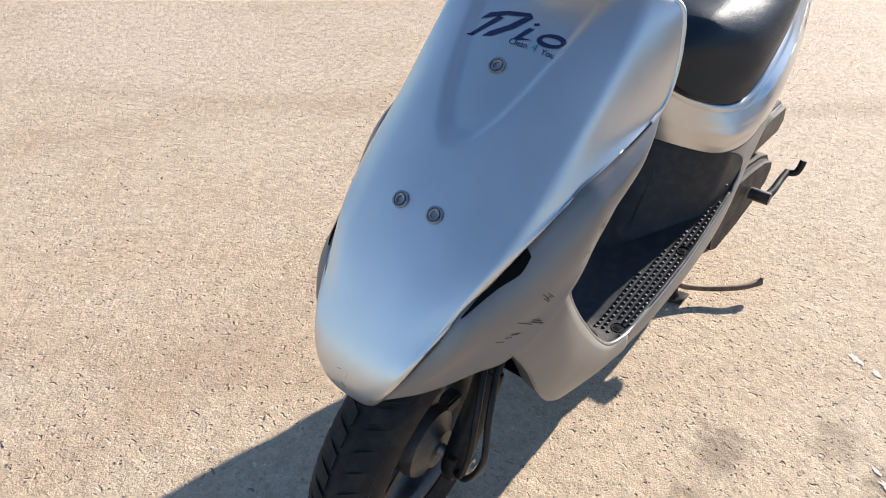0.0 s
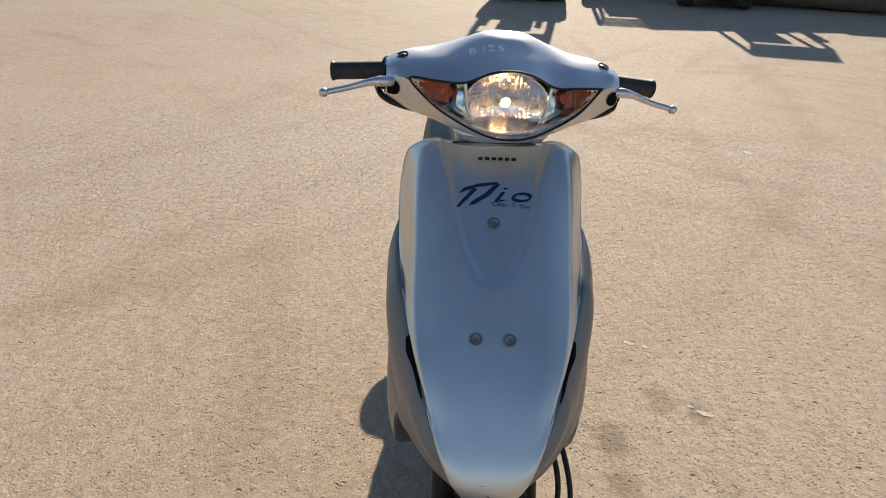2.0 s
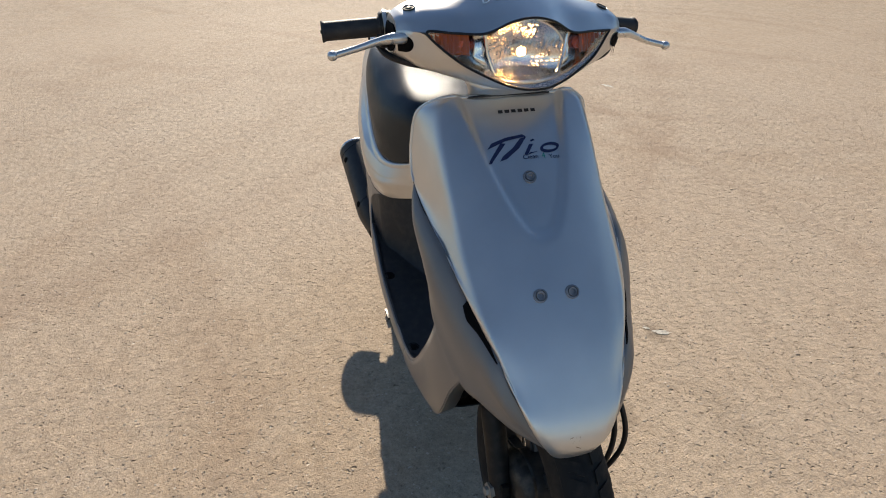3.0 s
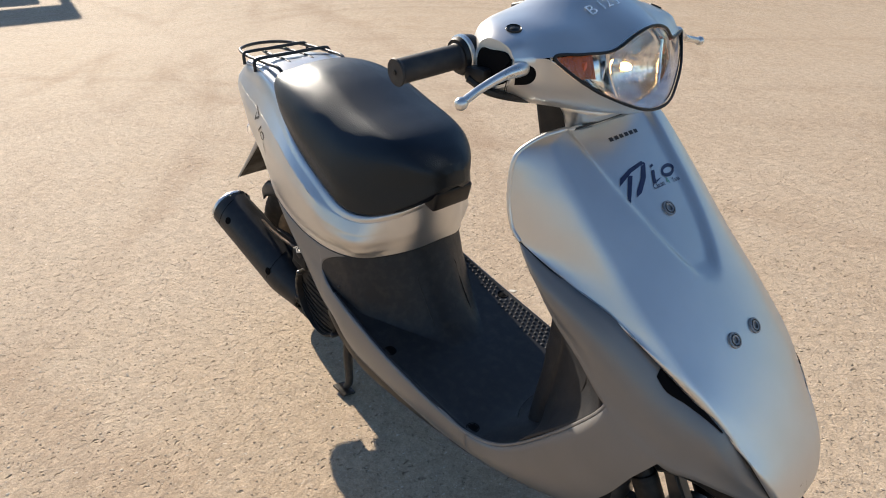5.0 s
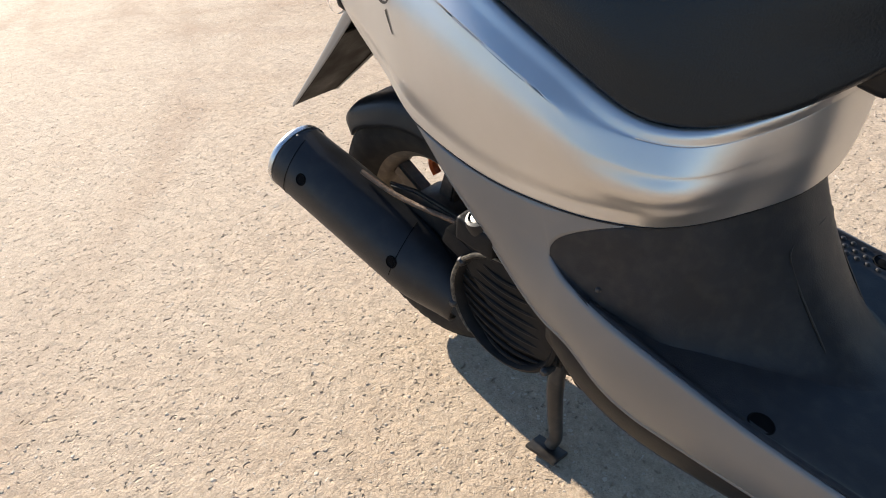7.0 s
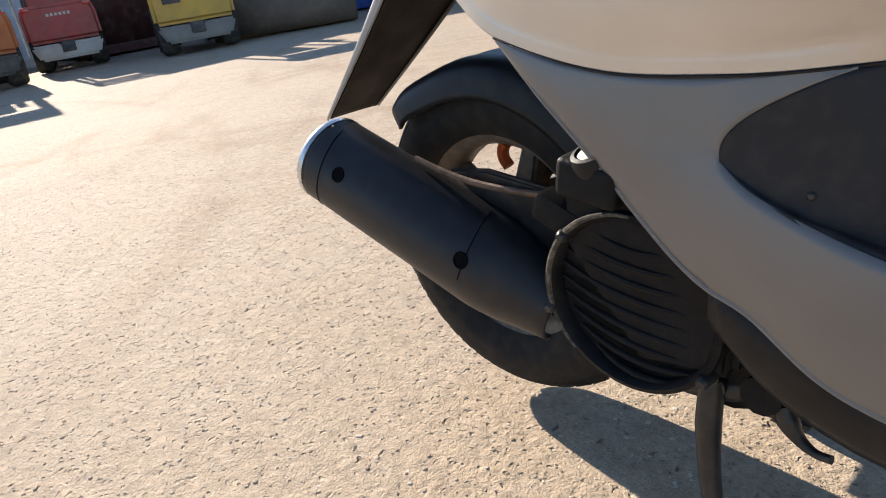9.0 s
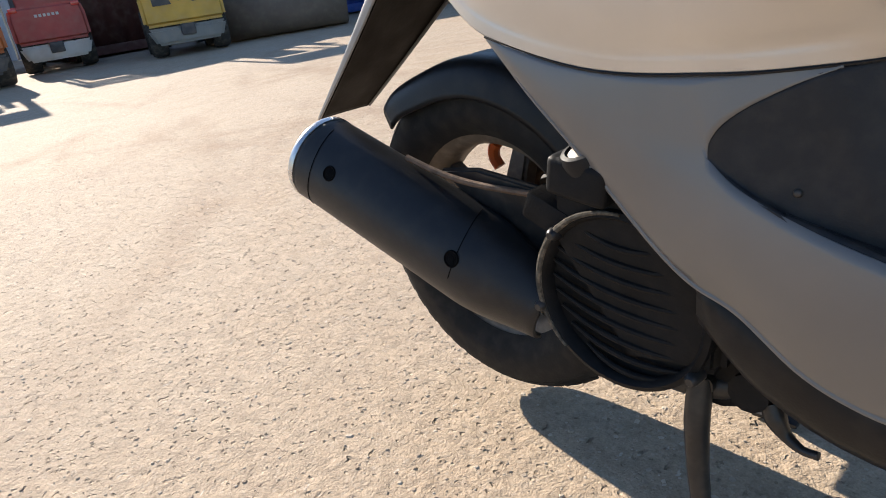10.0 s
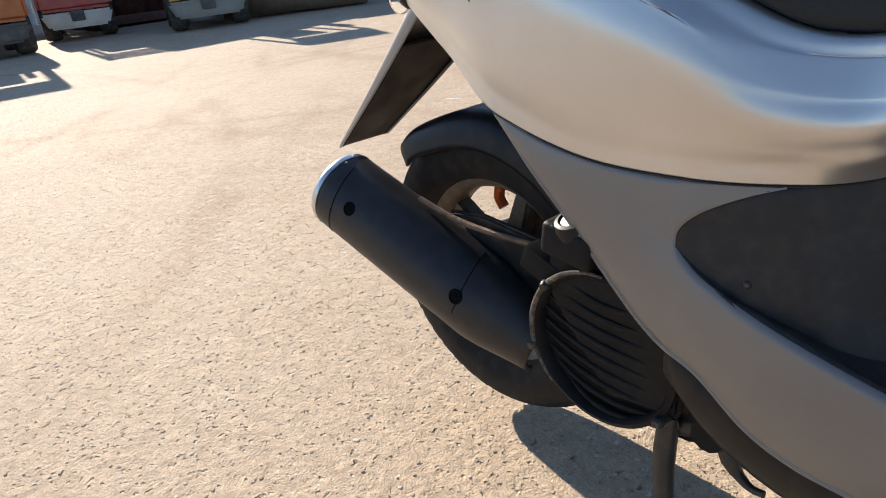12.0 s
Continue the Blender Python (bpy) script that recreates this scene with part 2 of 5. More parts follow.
        base = mix(remap(d, 0.5, 1.2, amt, 0.0), base, (0.13, 0.095, 0.06))
    L(base, b.inputs["Base Color"])
    bp = N("ShaderNodeBump")
    bp.inputs["Strength"].default_value, bp.inputs["Distance"].default_value = 1.0, 0.0046
    h = math_op("ADD", math_op("MULTIPLY", d1, -0.13), math_op("MULTIPLY", d2, -0.12))
    h = math_op("ADD", h, math_op("ADD", math_op("MULTIPLY", noise_tex(48, 3, 0.5), 0.75), math_op("MULTIPLY", noise_tex(150, 3, 0.6), 0.30)))
    h = math_op("SUBTRACT", h, math_op("MULTIPLY", pits, 0.6))
    h = math_op("SUBTRACT", h, math_op("ADD", math_op("MULTIPLY", hollow, 2.8), math_op("MULTIPLY", dent, 1.0)))
    L(h, bp.inputs["Height"])
    L(bp.outputs[0], b.inputs["Normal"])
    return m


GROUND = ground_material()


# ---- mesh helpers ----
def cr(points, n):
    """n points on a smooth curve through the given ones."""
    p = np.array(points, float)
    k = len(p)
    if k == 2:
        return p[0] + np.linspace(0, 1, n)[:, None] * (p[1] - p[0])
    e = np.concatenate([[2 * p[0] - p[1]], p, [2 * p[-1] - p[-2]]])
    t = np.linspace(0, k - 1, n)
    i = np.minimum(t.astype(int), k - 2)
    f = (t - i)[:, None]
    a, b, c, d = e[i], e[i + 1], e[i + 2], e[i + 3]
    return 0.5 * (2 * b + (c - a) * f + (2 * a - 5 * b + 4 * c - d) * f**2 + (3 * b - a - 3 * c + d) * f**3)


def surf(rows, nu, nv):
    """A grid of nu x nv points on the smooth surface through rows of points."""
    across = np.array([cr(r, nv) for r in rows])
    return np.stack([cr(across[:, j], nu) for j in range(nv)], 1)


def grid_bm(g, bm=None, wrap=False, flip=False):
    bm = bm or bmesh.new()
    nu, nv = g.shape[:2]
    vs = [[bm.verts.new(p) for p in row] for row in g]
    for i in range(nu - 1):
        for j in range(nv if wrap else nv - 1):
            q = (vs[i][j], vs[i + 1][j], vs[i + 1][(j + 1) % nv], vs[i][(j + 1) % nv])
            bm.faces.new(q[::-1] if flip else q)
    return bm, vs


def capped(bm, vs):
    bm.faces.new(vs[0])
    bm.faces.new(vs[-1][::-1])
    return bm


def mirrored(half):
    """Rows from the middle (y = 0) to the right side become full rows from left to right."""
    out = []
    for r in half:
        r = [tuple(p) for p in r]
        left = [(x, -y, z) for x, y, z in r[::-1]]
        out.append(left[:-1] + r if abs(r[0][1]) < 1e-6 else left + r)
    return out


def flipy(bm):
    bmesh.ops.scale(bm, vec=(1, -1, 1), verts=bm.verts)
    bmesh.ops.reverse_faces(bm, faces=bm.faces)
    return bm


def sweep(path, radius, n=48, sides=10, closed=False):
    """A tube along a smooth path. radius: one number or one for each point of the path."""
    path = [tuple(p) for p in path]
    pts = cr(path, n) if not closed else cr(list(path) + [path[0]], n)
    rad = np.interp(np.linspace(0, 1, n), np.linspace(0, 1, len(radius)), radius) if isinstance(radius, (list, tuple)) else np.full(n, radius)
    ring, side = [], None
    for i in range(n):
        d = Vector(pts[min(i + 1, n - 1)] - pts[max(i - 1, 0)]).normalized()
        side = d.orthogonal().normalized() if side is None else (side - d * side.dot(d)).normalized()
        up = d.cross(side)
        ring.append([Vector(pts[i]) + float(rad[i]) * (math.cos(a) * side + math.sin(a) * up) for a in np.linspace(0, 2 * math.pi, sides, endpoint=False)])
    bm, vs = grid_bm(np.array(ring), wrap=True)
    return capped(bm, vs)


def lathe(profile, n=48, m=Matrix()):
    """profile of (radius, along) turned about the y axis."""
    g = np.array([[(r * math.cos(a), h, r * math.sin(a)) for a in np.linspace(0, 2 * math.pi, n, endpoint=False)] for r, h in profile])
    bm, vs = grid_bm(g, wrap=True)
    bmesh.ops.remove_doubles(bm, verts=bm.verts, dist=1e-6)
    bm.transform(m)
    return bm


def box(sx, sy, sz, m=Matrix(), bevel=0.0, seg=2):
    bm = bmesh.new()
    bmesh.ops.create_cube(bm, size=1, matrix=Matrix.Diagonal((sx, sy, sz, 1)))
    if bevel:
        bmesh.ops.bevel(bm, geom=bm.edges[:], offset=bevel, segments=seg, affect="EDGES", profile=0.6)
    bm.transform(m)
    return bm


def prism(outline, depth, axis="y", bevel=0.0, seg=2, m=Matrix()):
    """A flat outline of (a, b) made thick along an axis: y takes (x, z), x takes (y, z), z takes (x, y)."""
    bm = bmesh.new()
    put = {"y": lambda a, b, d: (a, d, b), "x": lambda a, b, d: (d, a, b), "z": lambda a, b, d: (a, b, d)}[axis]
    f = bm.faces.new([bm.verts.new(put(a, b, -depth / 2)) for a, b in outline])
    e = bmesh.ops.extrude_face_region(bm, geom=[f])
    bmesh.ops.translate(bm, vec=put(0, 0, depth), verts=[v for v in e["geom"] if isinstance(v, bmesh.types.BMVert)])
    bmesh.ops.recalc_face_normals(bm, faces=bm.faces)
    if bevel:
        sharp = [ed for ed in bm.edges if ed.calc_face_angle(0) > 0.6]
        bmesh.ops.bevel(bm, geom=sharp, offset=bevel, segments=seg, affect="EDGES")
    bm.transform(m)
    return bm


def join(*bms):
    out = bmesh.new()
    for b in bms:
        tmp = bpy.data.meshes.new("tmp")
        b.to_mesh(tmp)
        out.from_mesh(tmp)
        bpy.data.meshes.remove(tmp)
        b.free()
    return out


def part(name, bm, material, parent=None, label="", thick=0.0, sharp=40, m=None):
    if m is not None:
        bm.transform(m)
    me = bpy.data.meshes.new(name)
    bm.to_mesh(me)
    bm.free()
    me.materials.append(material)
    me.polygons.foreach_set("use_smooth", [True] * len(me.polygons))
    me.set_sharp_from_angle(angle=radians(sharp))
    ob = new(name, me)
    if thick:
        s = ob.modifiers.new("thickness", "SOLIDIFY")
        s.thickness, s.offset = thick, 0.0
    if parent:
        ob.parent = parent
    if label:
        ob["label"] = label
    return ob


def along(a, b):
    """The turn and place that carry the y axis from a towards b."""
    d = Vector(b) - Vector(a)
    return Matrix.Translation(a) @ d.to_track_quat("Y", "Z").to_matrix().to_4x4()


# ---- ground ----
def rise(x, y):
    r = math.hypot(x, y)
    lift = 0.025 * max(0.0, min(r, 24.0) - 6.0)
    side = min(1.0, max(0.0, (-x / max(r, 0.1) + 0.2) / 0.6))
    return lift * side


def build_ground():
    c = [0.0]
    step = 0.5
    while c[-1] < 900:
        c.append(c[-1] + step)
        if c[-1] > 24:
            step *= 1.35
    c = [-v for v in c[:0:-1]] + c
    g = np.array([[(x, y, rise(x, y)) for y in c] for x in c])
    bm, _ = grid_bm(g)
    return tagged(part("ground", bm, GROUND), "sunlit sandy asphalt yard with worn grit and oil stains", "ground", kind="structure")


ground = build_ground()


# ---- the scooter ----
scooter = tagged(new("scooter"), "silver motor scooter with black seat on its centre stand", "scooter")
scooter.location = (0, 0.004, 0)
STEER = 5.8
AX0, AXD = Vector((0.131, 0, 0.90)), Vector((-math.sin(radians(26.5)), 0, math.cos(radians(26.5))))
ST = Matrix.Translation(AX0) @ Matrix.Rotation(radians(STEER), 4, AXD) @ Matrix.Translation(-AX0)


def smooth(t):
    t = np.clip(t, 0, 1)
    return t * t * (3 - 2 * t)


# front cover: (middle x, z), (edge x, y, z), share of the width at which the face turns into the flank
COVER = [
    ((0.285, 0.849), (0.262, 0.120, 0.838), 0.78),
    ((0.303, 0.834), (0.246, 0.148, 0.815), 0.78),
    ((0.345, 0.797), (0.245, 0.158, 0.775), 0.78),
    ((0.400, 0.747), (0.252, 0.162, 0.732), 0.77),
    ((0.462, 0.684), (0.272, 0.162, 0.701), 0.76),
    ((0.533, 0.607), (0.335, 0.159, 0.677), 0.75),
    ((0.583, 0.545), (0.430, 0.145, 0.641), 0.74),
    ((0.622, 0.490), (0.503, 0.120, 0.584), 0.74),
    ((0.648, 0.447), (0.585, 0.096, 0.522), 0.73),
    ((0.658, 0.415), (0.626, 0.072, 0.460), 0.72),
    ((0.650, 0.391), (0.641, 0.046, 0.412), 0.70),
    ((0.633, 0.379), (0.628, 0.040, 0.400), 0.68),
]


def cover_grid(nu=110, nv=110):
    mid = cr([(c[0], 0, c[1]) for c, _, _ in COVER], nu)
    edge = cr([e for _, e, _ in COVER], nu)
    flat = cr([(n, 0, 0) for _, _, n in COVER], nu)[:, 0]
    rows = []
    for c, e, n in zip(mid, edge, flat):
        half = []
        for a, b in ((0, 0), (0.27, 0.018), (0.52, 0.078), (n - 0.05, 0.185), (n + 0.035, 0.275), (n + (1 - n) * 0.48, 0.49), (n + (1 - n) * 0.79, 0.76), (1, 1)):
            half.append((c[0] + (e[0] - c[0]) * b, -e[1] * a, c[2] + (e[2] - c[2]) * b))
        row = cr(mirrored([half])[0], nv + 1)
        for p in row:
            # the shallow sunken field under the badge, ending in a rounded tip
            h = (p[2] - 0.668) / 0.17
            if h > 0:
                wide = 0.092 * min(h, 1.0) ** 0.46
                p += 0.0085 * smooth((wide - abs(p[1])) / 0.015) * smooth(h / 0.10) * np.array([-0.7, 0, -0.7])
        rows.append(row)
    return np.array(rows)


front_cover = part("front_cover", grid_bm(cover_grid())[0], SILVER, scooter, "glossy silver front cover with a sunken field", thick=0.003)
from mathutils.bvhtree import BVHTree


def bvh_of(ob):
    me = ob.data
    return BVHTree.FromPolygons([v.co[:] for v in me.vertices], [p.vertices[:] for p in me.polygons])


COVER_BVH = bvh_of(front_cover)
cg = cover_grid()
rim_pts = [tuple(p) for p in cg[44:4:-5, 0]] + [tuple(p) for p in cg[0, 6:-4:7]] + [tuple(p) for p in cg[5:45:5, -1]]
part("cover_rim", sweep(rim_pts, 0.0036, 160, 10), SILVER, front_cover, "rolled silver edge")
seam_pts = [e for _, e, _ in COVER[4:-1]]
for s in (-1, 1):
    part("cover_seam", sweep([(x, s * (y + 0.0012), z - 0.0012) for x, y, z in seam_pts], 0.0009, 60, 6), BLACKP, front_cover, "dark seam line")


def decal(name, shapes, origin, right, up, bvh, lift, material, parent, label="", cell=0.004):
    """Flat outlines (in metres along right and up) laid onto a curved surface."""
    right, up = Vector(right).normalized(), Vector(up).normalized()
    n = right.cross(up)
    bm = bmesh.new()
    for outline in shapes:
        bm.faces.new([bm.verts.new((a, b, 0)) for a, b in outline])
    bmesh.ops.triangulate(bm, faces=bm.faces)
    for _ in range(5):
        long = [e for e in bm.edges if e.calc_length() > cell]
        if not long:
            break
        bmesh.ops.subdivide_edges(bm, edges=long, cuts=1)
        bmesh.ops.triangulate(bm, faces=bm.faces)
    for v in bm.verts:
        p = Vector(origin) + right * v.co.x + up * v.co.y
        hit, nor, _, _ = bvh.ray_cast(p + n * 0.08, -n)
        if hit is None:
            hit, nor, _, _ = bvh.find_nearest(p)
        if nor.dot(n) < 0:
            nor = -nor
        v.co = hit + nor * lift
    return part(name, bm, material, parent, label)


def ring(cx, cy, rx, ry, w, n=20, shear=0.0):
    """A ring as quads."""
    out = []
    ang = np.linspace(0, 2 * math.pi, n + 1)
    f = lambda r, a: (cx + (rx - r) * math.cos(a) + shear * (ry - r) * math.sin(a), cy + (ry - r) * math.sin(a))
    for a, b in zip(ang[:-1], ang[1:]):
        out.append([f(0, a), f(0, b), f(w, b), f(w, a)])
    return out


UPV = (-0.70, 0, 0.71)
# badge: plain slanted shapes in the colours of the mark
decal("badge", [[(-0.064, -0.022), (-0.057, -0.021), (-0.027, 0.012), (-0.035, 0.014)],
                [(-0.058, 0.005), (-0.050, 0.015), (-0.026, 0.0225), (0.004, 0.0265), (0.010, 0.0215), (-0.004, 0.0200), (-0.026, 0.0165), (-0.047, 0.009)],
                [(-0.042, -0.018), (-0.030, -0.015), (-0.006, 0.002), (0.010, 0.0215), (-0.001, 0.0195), (-0.016, 0.004), (-0.036, -0.010)],
                [(0.000, -0.010), (0.006, -0.011), (0.019, 0.008), (0.012, 0.008)], [(0.006, -0.011), (0.024, -0.006), (0.010, -0.007)], [(0.016, 0.012), (0.023, 0.014), (0.021, 0.017), (0.015, 0.015)]]
      + ring(0.046, 0.000, 0.017, 0.0095, 0.0052, 20, 0.5),
      (0.3645, 0.0, 0.7815), (0, 1, 0), UPV, COVER_BVH, 0.0022, NAVY, front_cover, "dark blue slanted badge")
decal("emblem", [[(-0.033 + 0.0112 * i, -0.0030), (-0.0252 + 0.0112 * i, -0.0030), (-0.0252 + 0.0112 * i, 0.0030), (-0.033 + 0.0112 * i, 0.0030)] for i in range(6)],
      (0.311, 0.006, 0.828), (0, 1, 0), UPV, COVER_BVH, 0.0021, DECALK, front_cover, "row of small black bars")


def lettering(text, size, origin, right, up, bvh, lift, material, parent):
    cu = bpy.data.curves.new("slogan", "FONT")
    cu.body, cu.size, cu.resolution_u = text, size, 2
    tmp = bpy.data.objects.new("slogan", cu)
    scene.collection.objects.link(tmp)
    me = tmp.to_mesh()
    bm = bmesh.new()
    bm.from_mesh(me)
    tmp.to_mesh_clear()
    bpy.data.objects.remove(tmp)
    right, up = Vector(right).normalized(), Vector(up).normalized()
    n = right.cross(up)
    for v in bm.verts:
        p = Vector(origin) + right * v.co.x + up * v.co.y
        hit, nor, _, _ = bvh.ray_cast(p + n * 0.08, -n)
        if hit is None:
            hit = p
        v.co = hit + n * lift
    return part("slogan", bm, material, parent, "small slogan lettering")


lettering("Clean", 0.0115, (0.374, -0.004, 0.7655), (0, 1, 0), UPV, COVER_BVH, 0.0022, NAVY, front_cover)
lettering("4", 0.0145, (0.374, 0.028, 0.7645), (0, 1, 0), UPV, COVER_BVH, 0.0022, TEAL, front_cover)
lettering("You", 0.0110, (0.374, 0.041, 0.7635), (0, 1, 0), UPV, COVER_BVH, 0.0022, NAVY, front_cover)


def bolt_bm(r):
    return lathe([(0, 0.0005), (r * 0.40, 0.0005), (r * 0.42, 0.003), (r * 0.62, 0.0035), (r * 0.66, 0.0005), (r * 0.78, 0.0005), (r * 0.80, 0.003), (r, 0.0025), (r * 1.04, -0.002)], 24)


for bx, by, bz in ((0.400, 0.0, 0.747), (0.533, -0.0255, 0.608), (0.533, 0.0255, 0.608)):
    at, nor, _, _ = COVER_BVH.ray_cast(Vector((bx + 0.1, by, bz + 0.1)), Vector((-0.7, 0, -0.7)))
    if nor.x < 0:
        nor = -nor
    part("cover_bolt", bolt_bm(0.0108), BOLT, front_cover, "grey recessed bolt", m=along(at + nor * 0.0015, at + nor))

# scratches on the nose
for a, b, l, tilt in ((-0.010, -0.004, 0.012, 0.9), (-0.005, -0.010, 0.009, -0.5), (0.001, -0.002, 0.007, 1.3), (-0.014, 0.004, 0.006, 0.2)):
    c, q = math.cos(tilt) * l, math.sin(tilt) * l
    decal("scuff", [[(a, b), (a + c, b + q), (a + c + 0.0006, b + q + 0.0009), (a + 0.0006, b + 0.0009)]], (0.655, 0.0, 0.428), (0, 1, 0), (-0.35, 0, 0.93), COVER_BVH, 0.0021, RIM, front_cover, "small dark scratch", cell=0.004)

# lower front covers, right side then mirrored: outer edge, seam edge
UP_STRIP = [
    ((0.641, -0.047, 0.409), (0.642, -0.048, 0.413)),
    ((0.612, -0.088, 0.428), (0.583, -0.0975, 0.521)),
    ((0.568, -0.124, 0.450), (0.535, -0.110, 0.560)),
    ((0.522, -0.146, 0.460), (0.500, -0.1205, 0.584)),
    ((0.447, -0.167, 0.520), (0.430, -0.1450, 0.641)),
    ((0.395, -0.166, 0.567), (0.370, -0.155, 0.664)),
    ((0.344, -0.164, 0.607), (0.320, -0.1585, 0.681)),
    ((0.304, -0.162, 0.652), (0.288, -0.1595, 0.694)),
    ((0.274, -0.160, 0.692), (0.271, -0.1595, 0.7005)),
]
LOW_STRIP = [
    ((0.522, -0.146, 0.460), (0.447, -0.167, 0.520)),
    ((0.492, -0.154, 0.415), (0.437, -0.169, 0.501)),
    ((0.455, -0.157, 0.350), (0.405, -0.169, 0.458)),
    ((0.405, -0.155, 0.292), (0.362, -0.169, 0.408)),
    ((0.340, -0.152, 0.256), (0.300, -0.168, 0.342)),
    ((0.260, -0.151, 0.228), (0.240, -0.167, 0.294)),
    ((0.170, -0.152, 0.209), (0.170, -0.167, 0.272)),
]


def strip(rows, nu, nv, bulge, end=None, full=False):
    """A panel between two edge curves that swells outwards (to -y) between them."""
    a, b = cr([r[0] for r in rows], nu), cr([r[1] for r in rows], nu)
    v = np.linspace(0, 1, nv)[None, :, None]
    g = a[:, None] * (1 - v) + b[:, None] * v
    w = np.linalg.norm(b - a, axis=1)
    push = bulge if end is None else np.interp(np.linspace(0, 1, nu), (0, 0.45, 1), (bulge, end, end))[:, None]
    across = np.linspace(0, 1, nv)[None]
    swell = push * np.minimum(w / 0.08, 1.0)[:, None] * (6.75 * across**2 * (1 - across) if full else np.sin(math.pi * across) ** 0.8)
    g[..., 1] -= swell
    return g


def lower_front(side):
    up = strip(UP_STRIP, 65, 16, 0.016, full=True)
    bm, _ = grid_bm(up)
    low = strip(LOW_STRIP, 50, 9, 0.0)
    low[..., 1] -= 0.009 * (smooth(np.linspace(0, 2.4, 50))[:, None] * np.sin(np.linspace(0, math.pi, 9))[None].clip(0) ** 0.8)
    # both halves share the edge between them
    low += (up[24:33, 0] - low[0])[None] * (1 - smooth(np.linspace(0, 3.0, 50)))[:, None, None]
    grid_bm(low, bm)
    # turned-in lip along the wheel arch and the flap
    lip = np.array([[p, p + np.array([-0.012, 0.030, -0.004])] for p in low[:28, 0]])
    grid_bm(lip, bm)
    bmesh.ops.remove_doubles(bm, verts=bm.verts, dist=0.0012)
    return flipy(bm) if side > 0 else bm


for s in (-1, 1):
    lower = part("lower_front_cover", lower_front(s), MATTE, scooter, "matt silver plastic lower cover with scuffs", thick=0.003)
    # the dark air slot below the seam: wide above, running out to a point
    panel = strip(UP_STRIP, 65, 16, 0.016, full=True)
    rows = []
    for u in np.linspace(25.2, 9.0, 22):
        k = (25.2 - u) / 16.2
        wide = 0.105 * min(1.0, (k + 0.05) / 0.18) ** 0.5 * (1 - k) ** 0.75 + 0.012
        i = int(u)
        row = panel[i] + (u - i) * (panel[i + 1] - panel[i])
        at = lambda v: row[int(v * 15)] + (v * 15 - int(v * 15)) * (row[min(15, int(v * 15) + 1)] - row[int(v * 15)])
        rows.append([at(0.995 - wide * f) + np.array([0.0012, -0.0026, 0.0004]) for f in (0, 0.25, 0.5, 0.75, 1.0)])
    bm, _ = grid_bm(np.array(rows))
    # no opening is cut: the black strip paints the shade inside the slot
    part("air_slot", flipy(bm) if s > 0 else bm, HOLE, lower, "narrow air slot, its shade painted as a black strip", thick=0.002)

# scuffs on the lower covers
LOWER_BVH = bvh_of([o for o in scooter.children if o.name.startswith("lower_front_cover")][1])
scuffs = []
random.seed(4)
for cx, cz, ln, an in ((0.50, 0.50, 0.05, 0.5), (0.475, 0.53, 0.03, 0.8), (0.40, 0.60, 0.035, 1.2), (0.53, 0.49, 0.03, 0.3), (0.43, 0.57, 0.02, 1.0)):
    for i in range(5):
        ox, oz = random.uniform(-0.012, 0.012), random.uniform(-0.004, 0.004)
        l, w = ln * random.uniform(0.2, 0.6), 0.0008
        c, q = math.cos(an), math.sin(an)
        scuffs.append([(-(cx + ox) - c * l / 2, cz + oz + q * l / 2), (-(cx + ox) + c * l / 2, cz + oz - q * l / 2), (-(cx + ox) + c * l / 2 + w, cz + oz - q * l / 2 + w * 1.5), (-(cx + ox) - c * l / 2 + w, cz + oz + q * l / 2 + w)])
left_lower = [o for o in scooter.children if o.name.startswith("lower_front_cover")][1]
for one in scuffs:
    decal("scuff", [one], (0, 0.2, 0), (-1, 0, 0), (0, 0, 1), LOWER_BVH, 0.0021, DECALK, left_lower, "dark scratch", cell=0.02)

# side covers below the footboard and the body
SIDE_A = [
    ((0.1705, -0.1515, 0.209), (0.1705, -0.1665, 0.272)),
    ((0.110, -0.1535, 0.207), (0.110, -0.1690, 0.280)),
    ((0.050, -0.1565, 0.211), (0.050, -0.172, 0.291)),
    ((-0.060, -0.1585, 0.220), (-0.060, -0.174, 0.314)),
    ((-0.160, -0.1575, 0.228), (-0.150, -0.172, 0.338)),
    ((-0.202, -0.1565, 0.2335), (-0.195, -0.1705, 0.3505)),
    ((-0.240, -0.1555, 0.249), (-0.235, -0.169, 0.364)),
    ((-0.285, -0.153, 0.283), (-0.280, -0.165, 0.3835)),
    ((-0.318, -0.151, 0.297), (-0.304, -0.160, 0.402)),
]
SIDE_B = [
    ((-0.226, -0.1480, 0.4605), (-0.226, -0.1465, 0.4625)),
    ((-0.250, -0.1520, 0.4520), (-0.248, -0.1500, 0.4615)),
    ((-0.276, -0.1560, 0.4395), (-0.272, -0.1525, 0.4605)),
    ((-0.294, -0.1585, 0.427), (-0.296, -0.1540, 0.460)),
    ((-0.303, -0.1600, 0.4145), (-0.312, -0.1545, 0.4600)),
    ((-0.304, -0.160, 0.402), (-0.322, -0.1545, 0.4602)),
]
